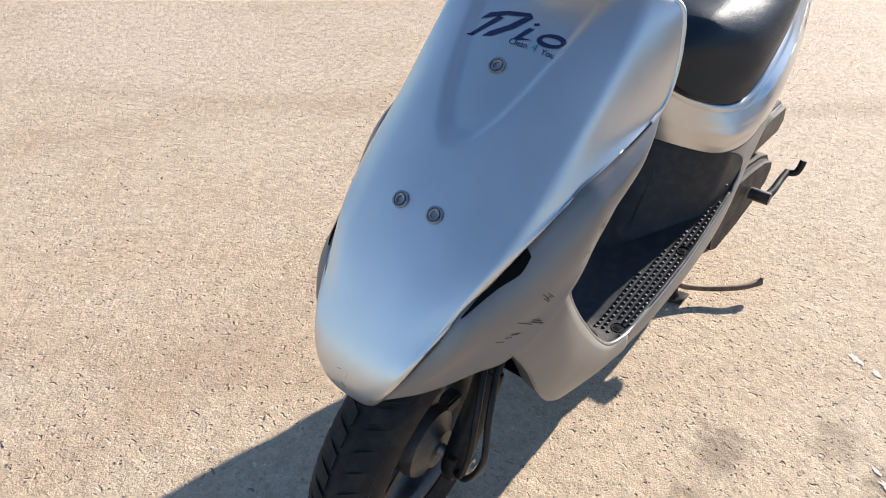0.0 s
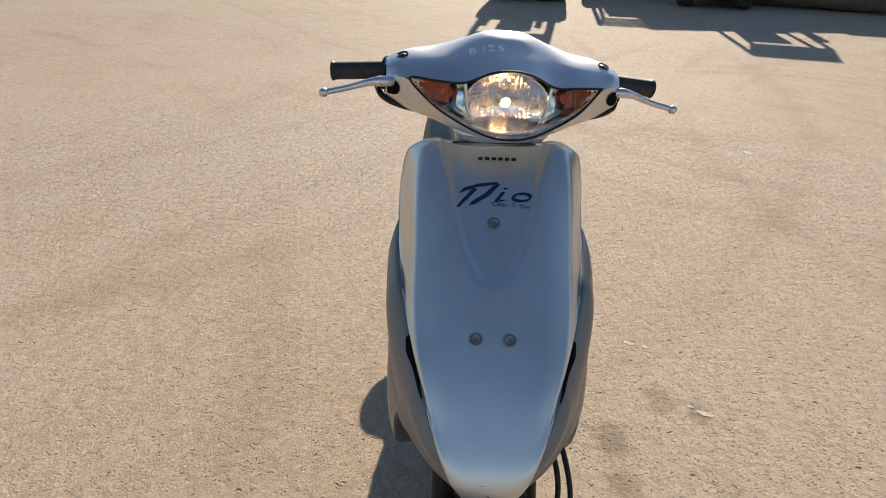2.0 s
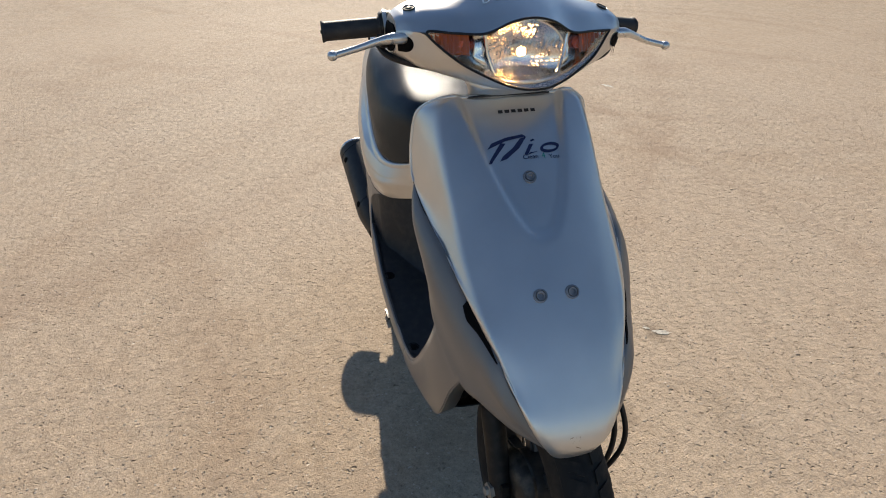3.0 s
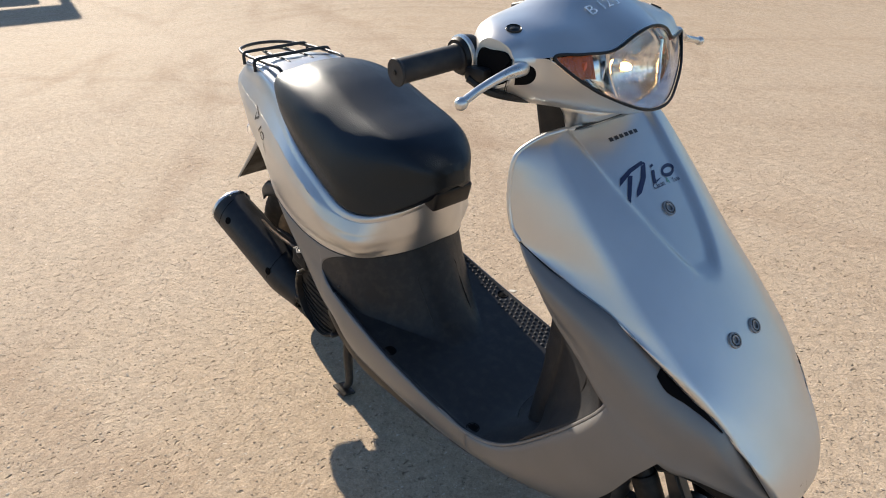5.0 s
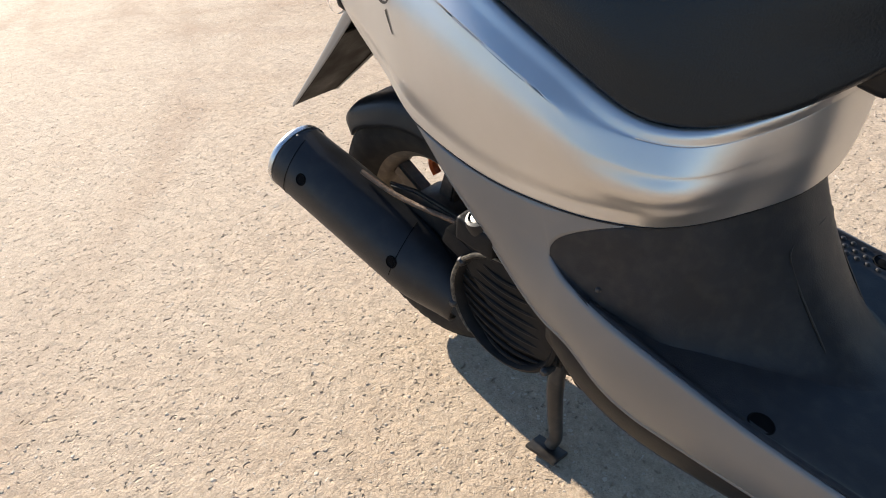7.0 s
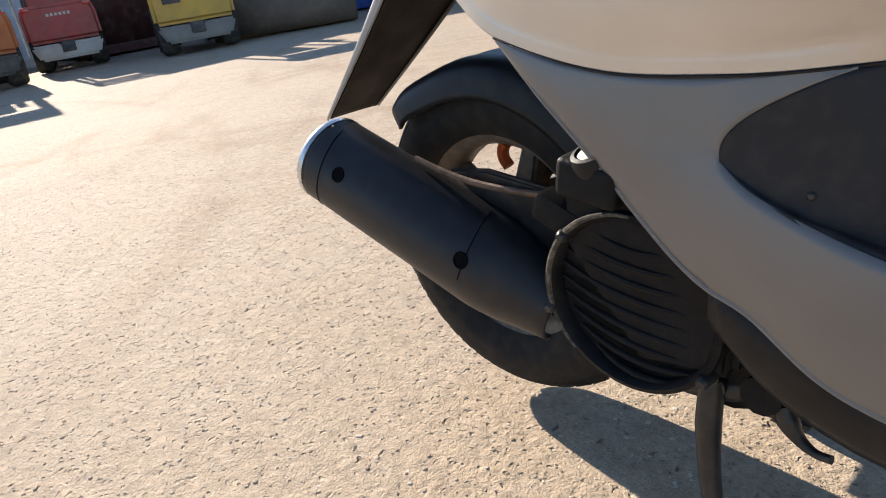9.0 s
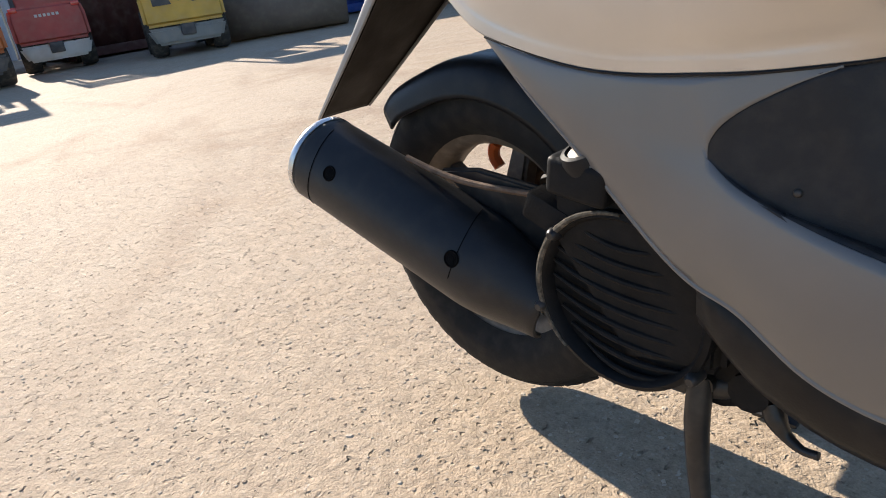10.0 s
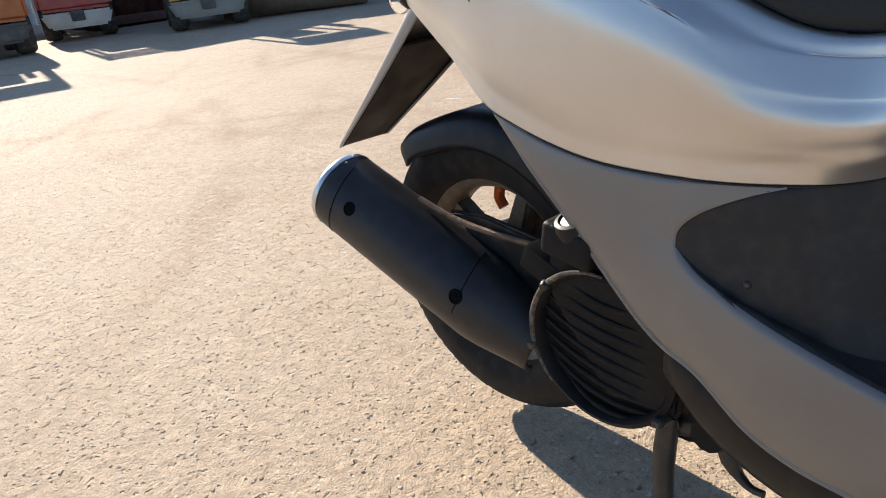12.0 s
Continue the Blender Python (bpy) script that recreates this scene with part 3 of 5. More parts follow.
SIDE_C = [
    ((-0.318, -0.151, 0.297), (-0.322, -0.1545, 0.4602)),
    ((-0.340, -0.150, 0.312), (-0.350, -0.1535, 0.4610)),
    ((-0.366, -0.149, 0.337), (-0.382, -0.1520, 0.4625)),
    ((-0.419, -0.147, 0.394), (-0.440, -0.1485, 0.470)),
    ((-0.466, -0.145, 0.441), (-0.485, -0.1450, 0.482)),
    ((-0.513, -0.141, 0.489), (-0.516, -0.1410, 0.493)),
]


def side_cover(side):
    a, b, c = strip(SIDE_A, 60, 13, 0.009), strip(SIDE_B, 24, 7, 0.0), strip(SIDE_C, 44, 19, 0.006)
    rim = np.concatenate([a[-1], b[-1][1:]])
    for i in range(44):
        c[i] += (rim - c[0] if i == 0 else off) * (1 - smooth(i / 26))
        if i == 0:
            off = rim - strip(SIDE_C, 44, 19, 0.006)[0]
    bm, _ = grid_bm(a)
    grid_bm(b, bm)
    grid_bm(c, bm)
    under = np.array([[p, p + np.array([0, 0.012, -0.004]), p + np.array([0, 0.045, -0.002])] for p in a[:, 0]])
    grid_bm(under, bm)
    bmesh.ops.remove_doubles(bm, verts=bm.verts, dist=0.0006)
    bmesh.ops.recalc_face_normals(bm, faces=bm.faces)
    return flipy(bm) if side > 0 else bm


for s in (-1, 1):
    cover = part("side_cover", side_cover(s), MATTE, scooter, "matt silver plastic side cover", thick=0.003)
    edge = [(x, -s * y, z) for (x, y, z), _ in SIDE_A[1:-1]] + [(x, -s * y, z) for (x, y, z), _ in SIDE_C]
    part("cover_edge", sweep(edge, [0.0032] * 13 + [0.0015], 120, 8), MATTE, cover, "rounded lower edge")
# dark belly under the footboard
TRAY = [(0.36, 0.258, 0.268, -0.153), (0.20, 0.186, 0.217, -0.151), (0.05, 0.166, 0.211, -0.1565), (-0.10, 0.160, 0.223, -0.158), (-0.20, 0.166, 0.233, -0.1565), (-0.27, 0.196, 0.272, -0.154), (-0.32, 0.244, 0.298, -0.151)]
part("under_tray", grid_bm(surf(mirrored([[(x, 0, z), (x, -0.09, z), (x, -0.134, z + 0.012), (x, -0.148, z + 0.028), (x, w + 0.006, edge + 0.005)] for x, z, edge, w in TRAY]), 24, 17))[0], BLACKP, scooter, "black belly tray", thick=0.004)

# footboard with its ramp in front
FLOOR = [(-0.270, 0.372), (-0.25, 0.366), (-0.21, 0.353), (-0.15, 0.334), (-0.069, 0.3135), (0.05, 0.290), (0.167, 0.2700), (0.215, 0.279), (0.27, 0.314), (0.335, 0.378), (0.405, 0.458), (0.436, 0.502), (0.447, 0.528)]
fl_half = []
for x, z in FLOOR[1:]:
    w = 0.1655 + 0.0075 * smooth((0.2 - x) / 0.25) - 0.0045 * smooth((-0.08 - x) / 0.14)
    fl_half.append([(x, 0, z - 0.002), (x, -0.06, z - 0.002), (x, -0.12, z - 0.001), (x, -w + 0.012, z), (x, -w + 0.003, z + 0.003), (x, -w, z + 0.001)])
footboard = part("footboard", grid_bm(surf(mirrored(fl_half), 90, 45))[0], DARK, scooter, "dark grey plastic footboard with dusty studs", thick=0.004)
FLOOR_BVH = bvh_of(footboard)


def on_floor(x, y):
    hit, nor, _, _ = FLOOR_BVH.ray_cast(Vector((x, y, 0.6)), Vector((0, 0, -1)))
    return hit, (nor if nor.z > 0 else -nor)


for s in (-1, 1):
    part("floor_lip", sweep([(0.445, s * 0.1655, 0.522), (0.434, s * 0.167, 0.500), (0.404, s * 0.167, 0.460), (0.362, s * 0.167, 0.4105), (0.300, s * 0.166, 0.345), (0.240, s * 0.166, 0.297), (0.170, s * 0.1665, 0.2735), (0.110, s * 0.168, 0.281), (0.050, s * 0.170, 0.291)], [0.0030, 0.0030, 0.0030, 0.0030, 0.0030, 0.0030, 0.0030, 0.0020, 0.0008], 90, 8), MATTE, footboard, "pale rounded lip of the footboard")
# studs along both edges
stud_src = None
for i in range(34):
    for j in range(5):
        x = 0.188 - i * 0.0122 - 0.006 * (j % 2)
        y = 0.1625 - j * 0.0112
        reach = 5.2 - 4.6 * smooth((0.19 - x) / 0.50)
        if j > reach or math.hypot(x + 0.068, y - 0.158) < 0.017 or math.hypot(x - 0.167, y - 0.149) < 0.018:
            continue
        p, nor = on_floor(x, y)
        if stud_src is None:
            bm = lathe([(0, 0.0026), (0.0020, 0.0024), (0.0034, 0.0012), (0.0041, -0.0005)], 12)
            bm.transform(Matrix.Rotation(radians(90), 4, "X"))
            ob = part("stud", bm, DARK, footboard)
            stud_src = ob.data
        else:
            ob = new("stud", stud_src)
            ob.parent = footboard
        ob.matrix_basis = Matrix.Translation(p + nor * 0.0022)
for x, y, r in ((0.167, 0.149, 0.0115), (-0.068, 0.158, 0.0115)):
    for s in (-1, 1):
        p, nor = on_floor(x, s * y)
        part("screw_well", lathe([(0, 0.0026), (r * 0.35, 0.0024), (r * 0.40, 0.0022), (r * 0.9, 0.0022), (r, 0.0034), (r * 1.12, 0.002)], 20), HOLE, footboard, "black recessed screw", m=along(p, p + nor))
# inner leg shield: middle column with pocket, wings to both sides; rows by height
SHIELD = [
    # z, middle x, half width of column, x at column side, x at wing, wing y
    (0.268, 0.215, 0.080, 0.262, 0.250, 0.150),
    (0.345, 0.228, 0.078, 0.272, 0.298, 0.164),
    (0.412, 0.243, 0.080, 0.290, 0.362, 0.1655),
    (0.470, 0.252, 0.084, 0.304, 0.418, 0.1655),
    (0.505, 0.258, 0.087, 0.310, 0.440, 0.1655),
    (0.545, 0.262, 0.094, 0.312, 0.424, 0.166),
    (0.590, 0.244, 0.104, 0.296, 0.366, 0.161),
    (0.635, 0.222, 0.112, 0.272, 0.318, 0.157),
    (0.675, 0.212, 0.116, 0.255, 0.284, 0.154),
    (0.715, 0.212, 0.112, 0.246, 0.262, 0.152),
    (0.765, 0.222, 0.106, 0.240, 0.250, 0.148),
    (0.798, 0.222, 0.098, 0.238, 0.250, 0.138),
    (0.822, 0.226, 0.080, 0.240, 0.258, 0.114),
]
half = []
for z, xm, hw, xs, xw, yw in SHIELD:
    half.append([(xm, 0, z), (xm + 0.001, -hw * 0.5, z), (xm + 0.006, -hw * 0.78, z), (xs - 0.012, -hw * 0.97, z + 0.002), (xs + 0.004, -hw * 1.03, z + 0.003), ((xs + xw) / 2 + 0.012, -(hw * 1.03 + yw) / 2, z + 0.003), (xw, -yw, z + 0.002)])
shield = part("inner_leg_shield", grid_bm(surf(mirrored(half), 80, 61))[0], DARK, scooter, "dark grey inner leg shield with open pocket", thick=0.004)
cap_rows = []
for (c, e, n), r in zip(COVER[:1], half[-1:]):
    front = cr(mirrored([[(c[0], 0, c[1] - 0.004), (c[0] - 0.002, -0.06, c[1] - 0.005), (e[0] + 0.002, -e[1] * 0.92, e[2] - 0.003), (e[0], -e[1], e[2] - 0.006)]])[0], 41)
    back = cr(mirrored([r])[0], 41)
    cap_rows = [back, 0.5 * (front + back), front]
part("shield_top", grid_bm(np.array(cap_rows))[0], DARK, shield, "dark top panel round the steering stem", thick=0.003)
# the pocket opening and its lip, on the right half
lip = [(0.226, -0.090, 0.700), (0.212, -0.086, 0.672), (0.214, -0.088, 0.645), (0.228, -0.094, 0.624), (0.256, -0.106, 0.610), (0.284, -0.124, 0.616), (0.290, -0.138, 0.645), (0.270, -0.140, 0.690), (0.248, -0.128, 0.715)]
part("pocket_lip", sweep(lip, 0.0038, 60, 8), DARK, shield, "rounded pocket rim")
c = np.mean(np.array(lip), 0)
rows = [[tuple(p) for p in cr(lip, 40)], [tuple(0.6 * np.array(p) + 0.4 * c + np.array([0.004, 0, 0])) for p in cr(lip, 40)], [tuple(c + 0.02 * (np.array(p) - c) + np.array([0.008, 0.004, -0.002])) for p in cr(lip, 40)]]
g = np.array(rows) + np.array([-0.001, -0.0015, 0.001])
# shallow dish; the black colour gives the shade of a deeper pocket
part("pocket", grid_bm(g)[0], BLACKP, shield, "shallow dish, blackened like a deep shaded pocket")
part("floor_ring", sweep([(0.215 + 0.055 * (1 - math.cos(a)) - 0.035, -0.085 * math.sin(a), 0.2745 + max(0, 0.0)) for a in np.linspace(-1.25, 1.25, 14)], 0.0012, 40, 6), BLACKP, footboard, "raised ring round the column base")
# ignition lock, key and its tag
part("ignition_lock", join(lathe([(0, 0.024), (0.009, 0.024), (0.0115, 0.020), (0.0115, -0.01)], 24, along((0.243, -0.112, 0.732), (0.17, -0.16, 0.745))), box(0.014, 0.020, 0.022, Matrix.Translation((0.232, -0.120, 0.731)), 0.003)), BLACKP, shield, "black ignition lock")
part("key", prism([(-0.003, 0), (0.003, 0), (0.0035, -0.010), (-0.0035, -0.010)], 0.0025, "y", 0.0006), CHROME, scooter, "steel key in the lock", m=along((0.236, -0.121, 0.722), (0.230, -0.118, 0.706)) @ Matrix.Rotation(radians(90), 4, "X"))
part("key_tag", prism([(-0.0055, 0), (0.0055, 0), (0.006, 0.040), (0.0022, 0.050), (0.0022, 0.058), (-0.0022, 0.058), (-0.0022, 0.050), (-0.006, 0.040)], 0.004, "x", 0.001, m=Matrix.Rotation(radians(-90), 4, "X")), TAG, scooter, "worn brown key tag", m=along((0.231, -0.119, 0.716), (0.207, -0.106, 0.661)))

# ---- rear body, seat and the panel below it ----
# lines along the body, from the tail to the middle of the front: seat edge, shoulder crease, fullest line, groove, seam
RIM_LINE = [(-0.775, -0.020, 0.748), (-0.745, -0.062, 0.755), (-0.690, -0.083, 0.761), (-0.600, -0.098, 0.762), (-0.515, -0.108, 0.740), (-0.401, -0.139, 0.661), (-0.300, -0.147, 0.608), (-0.2266, -0.143, 0.570), (-0.1766, -0.126, 0.5635), (-0.129, -0.086, 0.575), (-0.097, -0.046, 0.594), (-0.087, 0, 0.603)]
CREASE = [(-0.796, -0.022, 0.722), (-0.766, -0.078, 0.724), (-0.694, -0.105, 0.7095), (-0.606, -0.121, 0.690), (-0.523, -0.138, 0.671), (-0.410, -0.161, 0.629), (-0.310, -0.1705, 0.586), (-0.251, -0.1650, 0.5515), (-0.178, -0.140, 0.539), (-0.1325, -0.0915, 0.549), (-0.099, -0.0485, 0.570), (-0.088, 0, 0.580)]
SWELL = [(-0.797, -0.022, 0.690), (-0.763, -0.078, 0.690), (-0.690, -0.110, 0.655), (-0.597, -0.131, 0.625), (-0.512, -0.152, 0.592), (-0.402, -0.169, 0.556), (-0.302, -0.1745, 0.528), (-0.234, -0.168, 0.511), (-0.176, -0.148, 0.510), (-0.136, -0.0955, 0.518), (-0.102, -0.051, 0.536), (-0.092, 0, 0.545)]
GROOVE = [(-0.788, -0.022, 0.655), (-0.745, -0.076, 0.638), (-0.672, -0.106, 0.608), (-0.588, -0.126, 0.562), (-0.514, -0.1420, 0.515), (-0.404, -0.1540, 0.483), (-0.302, -0.1580, 0.477), (-0.234, -0.1505, 0.479), (-0.180, -0.140, 0.486), (-0.141, -0.0960, 0.496), (-0.107, -0.0520, 0.510), (-0.097, 0, 0.517)]
SEAM = [(-0.780, -0.020, 0.640), (-0.735, -0.072, 0.620), (-0.665, -0.103, 0.588), (-0.585, -0.124, 0.540), (-0.516, -0.141, 0.494), (-0.405, -0.151, 0.465), (-0.302, -0.155, 0.4605), (-0.232, -0.1475, 0.4630), (-0.186, -0.128, 0.467), (-0.146, -0.0965, 0.478), (-0.112, -0.053, 0.491), (-0.102, 0, 0.498)]
BODY = []
for r, c, b, g, e in zip(*(np.array(q) for q in (RIM_LINE, CREASE, SWELL, GROOVE, SEAM))):
    out = np.array([0.0, -1.0, 0.0]) * (1 - smooth((r[0] + 0.30) / 0.10))
    soft = smooth((r[0] + 0.29) / 0.10)
    belly = 0.5 * (c + b) + out * 0.0045
    tuck = 0.40 * b + 0.60 * g + out * 0.0035
    inner = np.array([r[0] - 0.02 if r[0] > -0.2 else r[0], r[1] * 0.80, r[2] - 0.006])
    BODY.append([tuple(q) for q in (inner, r, 0.5 * (r + c), c + (0.05 + 0.35 * soft) * (r - c), c + (0.04 + 0.30 * soft) * (b - c), belly, b, tuck, g, 0.5 * (g + e), e)])
right_rows = [[tuple(p) for p in r] for r in BODY]
left_rows = [[(x, -y, z) for x, y, z in r] for r in BODY[-2::-1]]
bg = surf(right_rows + left_rows, 170, 71)
bm, vs = grid_bm(bg)
rear_body = part("rear_body", bm, SILVER, scooter, "glossy silver rear body with a sharp shoulder line", thick=0.003)
BODY_BVH = bvh_of(rear_body)
# deck between the seat and the tail
deck = [[(-0.785, 0, 0.747), (-0.772, -0.022, 0.747)], [(-0.745, 0, 0.762), (-0.744, -0.062, 0.757)], [(-0.690, 0, 0.772), (-0.690, -0.084, 0.765)], [(-0.600, 0, 0.776), (-0.600, -0.101, 0.768)], [(-0.500, 0, 0.765), (-0.500, -0.112, 0.745)]]
part("tail_deck", grid_bm(surf(mirrored([[r[0], tuple((np.array(r[0]) + np.array(r[1])) / 2 + np.array([0, 0, 0.004])), r[1]] for r in deck]), 30, 21))[0], SILVER, scooter, "silver tail deck below the rack", thick=0.003)
# thin dark seam between body and side covers
seam = [(x, y - 0.0015, z - 0.001) for x, y, z in [r[-1] for r in BODY[4:]]]
seam += [(x, -y, z) for x, y, z in seam[-2::-1]]
part("body_seam", sweep(seam, 0.0012, 90, 6), BLACKP, scooter, "dark seam line")
for s in (-1, 1):
    decal("side_mark", [[(a * 0.72, b) for a, b in q] for q in [[(-0.070, 0.020), (-0.030, 0.016), (-0.026, 0.010), (-0.066, 0.015)], [(-0.030, 0.014), (-0.024, 0.010), (-0.050, -0.012), (-0.054, -0.008)], [(-0.058, 0.008), (-0.052, 0.007), (-0.046, -0.010), (-0.052, -0.010)], [(-0.006, -0.010), (0.000, -0.012), (0.012, 0.008), (0.005, 0.010)], [(-0.012, -0.010), (0.006, -0.008), (0.004, -0.012)]]
          + ring(0.032, -0.002, 0.017, 0.010, 0.0042, shear=0.6) + [[(0.046, -0.014), (0.074, -0.030), (0.076, -0.028), (0.049, -0.010)]]],
          (-0.560, s * 0.14, 0.652), (-s * 0.0 + (1 if s < 0 else -1) * 0.86, 0, (-0.5 if s < 0 else 0.5)), (0.45 if s < 0 else 0.45, 0, 0.86) if s < 0 else (0.45, 0, 0.86), BODY_BVH, 0.002, DECALK, rear_body, "dark slanted mark")

# seat
SEAT = [
    # x of the section, top z, half width at rim, rim z, half width of the top
    (-0.540, 0.762, 0.060, 0.757, 0.050),
    (-0.522, 0.783, 0.103, 0.748, 0.080),
    (-0.475, 0.797, 0.126, 0.711, 0.092),
    (-0.405, 0.800, 0.1405, 0.667, 0.098),
    (-0.335, 0.786, 0.147, 0.631, 0.101),
    (-0.270, 0.765, 0.149, 0.596, 0.104),
    (-0.222, 0.750, 0.144, 0.5715, 0.107),
    (-0.175, 0.738, 0.127, 0.5655, 0.104),
    (-0.125, 0.724, 0.098, 0.578, 0.092),
    (-0.085, 0.703, 0.068, 0.601, 0.070),
    (-0.058, 0.681, 0.042, 0.622, 0.045),
    (-0.048, 0.664, 0.020, 0.634, 0.022),
]
rows = []
for x, zt, wr, zr, wt in SEAT:
    h = zt - zr
    rows.append([(x, 0, zt), (x, -wt * 0.5, zt - 0.003), (x, -wt * 0.86, zt - 0.014 * min(1, h / 0.1)), (x, -(wt * 0.55 + wr * 0.5), zt - h * 0.30), (x, -wr - 0.003, zr + h * 0.36), (x, -wr - 0.0035, zr + h * 0.12), (x, -wr - 0.001, zr + 0.002), (x, -wr + 0.014, zr - 0.003)])
bm, vs = grid_bm(surf(mirrored(rows), 90, 91))
bm.faces.new(vs[0])
bm.faces.new(vs[-1][::-1])
seat = part("seat", bm, VINYL, scooter, "black vinyl seat, slightly worn and shiny")
part("seat_latch_tab", box(0.045, 0.094, 0.046, Matrix.Translation((-0.082, 0.006, 0.609)) @ Matrix.Rotation(radians(18), 4, "Y"), 0.009, 3), BLACKP, scooter, "black tab below the seat nose")

# dark panel that runs from the body seam down onto the footboard, with a low hump in the middle
# across: y, top (x, z), foot x, fullness of the slope
PANEL = [
    (0.000, -0.122, 0.500, 0.006, 0.24),
    (0.026, -0.124, 0.498, 0.003, 0.24),
    (0.046, -0.130, 0.494, -0.010, 0.24),
    (0.064, -0.138, 0.489, -0.034, 0.25),
    (0.082, -0.148, 0.484, -0.064, 0.27),
    (0.104, -0.164, 0.477, -0.102, 0.30),
    (0.126, -0.190, 0.470, -0.138, 0.28),
    (0.1465, -0.227, 0.4615, -0.172, 0.29),
    (0.1515, -0.252, 0.4525, -0.196, 0.32),
    (0.1552, -0.278, 0.4400, -0.214, 0.35),
    (0.1575, -0.2955, 0.4275, -0.226, 0.38),
    (0.1590, -0.3045, 0.4148, -0.234, 0.42),
    (0.1600, -0.3055, 0.4025, -0.238, 0.46),
    (0.1645, -0.2825, 0.3850, -0.236, 0.50),
    (0.1690, -0.2520, 0.3715, -0.226, 0.50),
]
floor_z = lambda x: float(np.interp(x, [p[0] for p in FLOOR], [p[1] for p in FLOOR]))
rows = []
for y, xt, zt, xf, k in PANEL:
    zf = floor_z(xf) - 0.003
    c = np.array([xt + (0.72 - 0.6 * k - 0.22 * smooth((0.12 - y) / 0.06)) * (xf - xt), zf + k * (zt - zf)])
    a, e = np.array([xt, zt]), np.array([xf, zf])
    t = np.linspace(0, 1, 9)[:, None]
    run = min(1.0, max(0.0, (xf - xt) / 0.09)) * 0.045 * (1 - smooth((y - 0.12) / 0.04))
    c1, c2 = a + 0.72 * (c - a), np.array([xf - run, floor_z(xf - run) - 0.002]) if run > 0.004 else e + 0.4 * (c - e)
    prof = (1 - t) ** 3 * a + 3 * t * (1 - t) ** 2 * c1 + 3 * t * t * (1 - t) * c2 + t**3 * e
    rows.append([(p[0], -y, p[1]) for p in prof])
g = np.array(rows)
left = g[:0:-1].copy()
left[..., 1] *= -1
full_rows = [[tuple(p) for p in r] for r in np.concatenate([left, g])]
under_seat = part("under_seat_panel", grid_bm(surf(full_rows, 90, 40))[0], DARK, scooter, "dark grey panel below the seat", thick=0.003)
UNDER_BVH = bvh_of(under_seat)
lid = []
for y, z in ((-0.050, 0.330), (-0.050, 0.400), (-0.046, 0.432), (0.0, 0.440), (0.046, 0.432), (0.050, 0.400), (0.050, 0.330)):
    hit, nor, _, _ = UNDER_BVH.ray_cast(Vector((0.3, y, z)), Vector((-1, 0, 0)))
    lid.append(hit + Vector((0.001, 0, 0)) if hit else Vector((0, y, z)))
part("hatch_seam", sweep([tuple(v) for v in lid], 0.0012, 60, 6), BLACKP, under_seat, "seam of a small hatch")
for s in (-1, 1):
    p, nor, _, _ = UNDER_BVH.find_nearest(Vector((-0.245, s * 0.160, 0.383)))
    if nor.z < 0:
        nor = -nor
    part("floor_screw", lathe([(0, 0.0045), (0.0016, 0.0043), (0.0025, 0.0037), (0.0032, 0.0015)], 14), BLACKM, under_seat, "small steel screw", m=along(p, p + nor))

# ---- rack, tail lamp, rear mudguard ----
def rail(*pts, r=0.0040, n=60):
    return sweep(pts, r, n, 10)


rack = part("rear_rack", join(
    rail((-0.520, -0.080, 0.776), (-0.545, -0.083, 0.796), (-0.60, -0.085, 0.798), (-0.72, -0.082, 0.798), (-0.815, -0.060, 0.798), (-0.850, 0.0, 0.798), (-0.815, 0.060, 0.798), (-0.72, 0.082, 0.798), (-0.60, 0.085, 0.798), (-0.545, 0.083, 0.796), (-0.520, 0.080, 0.776), n=110),
    rail((-0.585, -0.030, 0.778), (-0.600, -0.030, 0.792), (-0.70, -0.030, 0.795), (-0.765, -0.022, 0.795), (-0.778, 0.0, 0.795), (-0.765, 0.022, 0.795), (-0.70, 0.030, 0.795), (-0.600, 0.030, 0.792), (-0.585, 0.030, 0.778), n=80),
    rail((-0.640, -0.100, 0.776), (-0.642, -0.098, 0.798), (-0.644, -0.080, 0.803), (-0.644, 0, 0.803), (-0.644, 0.080, 0.803), (-0.642, 0.098, 0.798), (-0.640, 0.100, 0.776)),
    rail((-0.735, -0.086, 0.776), (-0.737, -0.084, 0.798), (-0.739, -0.069, 0.803), (-0.739, 0, 0.803), (-0.739, 0.069, 0.803), (-0.737, 0.084, 0.798), (-0.735, 0.086, 0.776))),
    BLACKM, scooter, "black steel tube rear rack")
rack.matrix_basis = Matrix.Translation((-0.070, 0, -0.017)) @ Matrix.Diagonal((0.87, 1, 1, 1))
part("rack_bracket", box(0.075, 0.05, 0.012, Matrix.Translation((-0.60, 0, 0.783)), 0.003), BLACKM, rack, "black mounting plate")
for s in (-1, 1):
    part("rack_bolt", lathe([(0, 0.006), (0.006, 0.006), (0.007, 0)], 10), BLACKM, rack, m=along((-0.522, s * 0.08, 0.775), (-0.522, s * 0.08, 0.80)))
part("tail_lamp", grid_bm(surf([[(-0.768, y * 0.9, 0.700 + dz), (-0.800 + 2.2 * y * y, y, 0.675 + dz), (-0.792 + 2.2 * y * y, y, 0.640 + dz), (-0.765, y * 0.9, 0.622 + dz)] for y, dz in ((-0.070, 0), (-0.04, -0.003), (0, -0.004), (0.04, -0.003), (0.070, 0))], 24, 18))[0], PINKLENS, scooter, "pale tail lamp lens", thick=0.004)
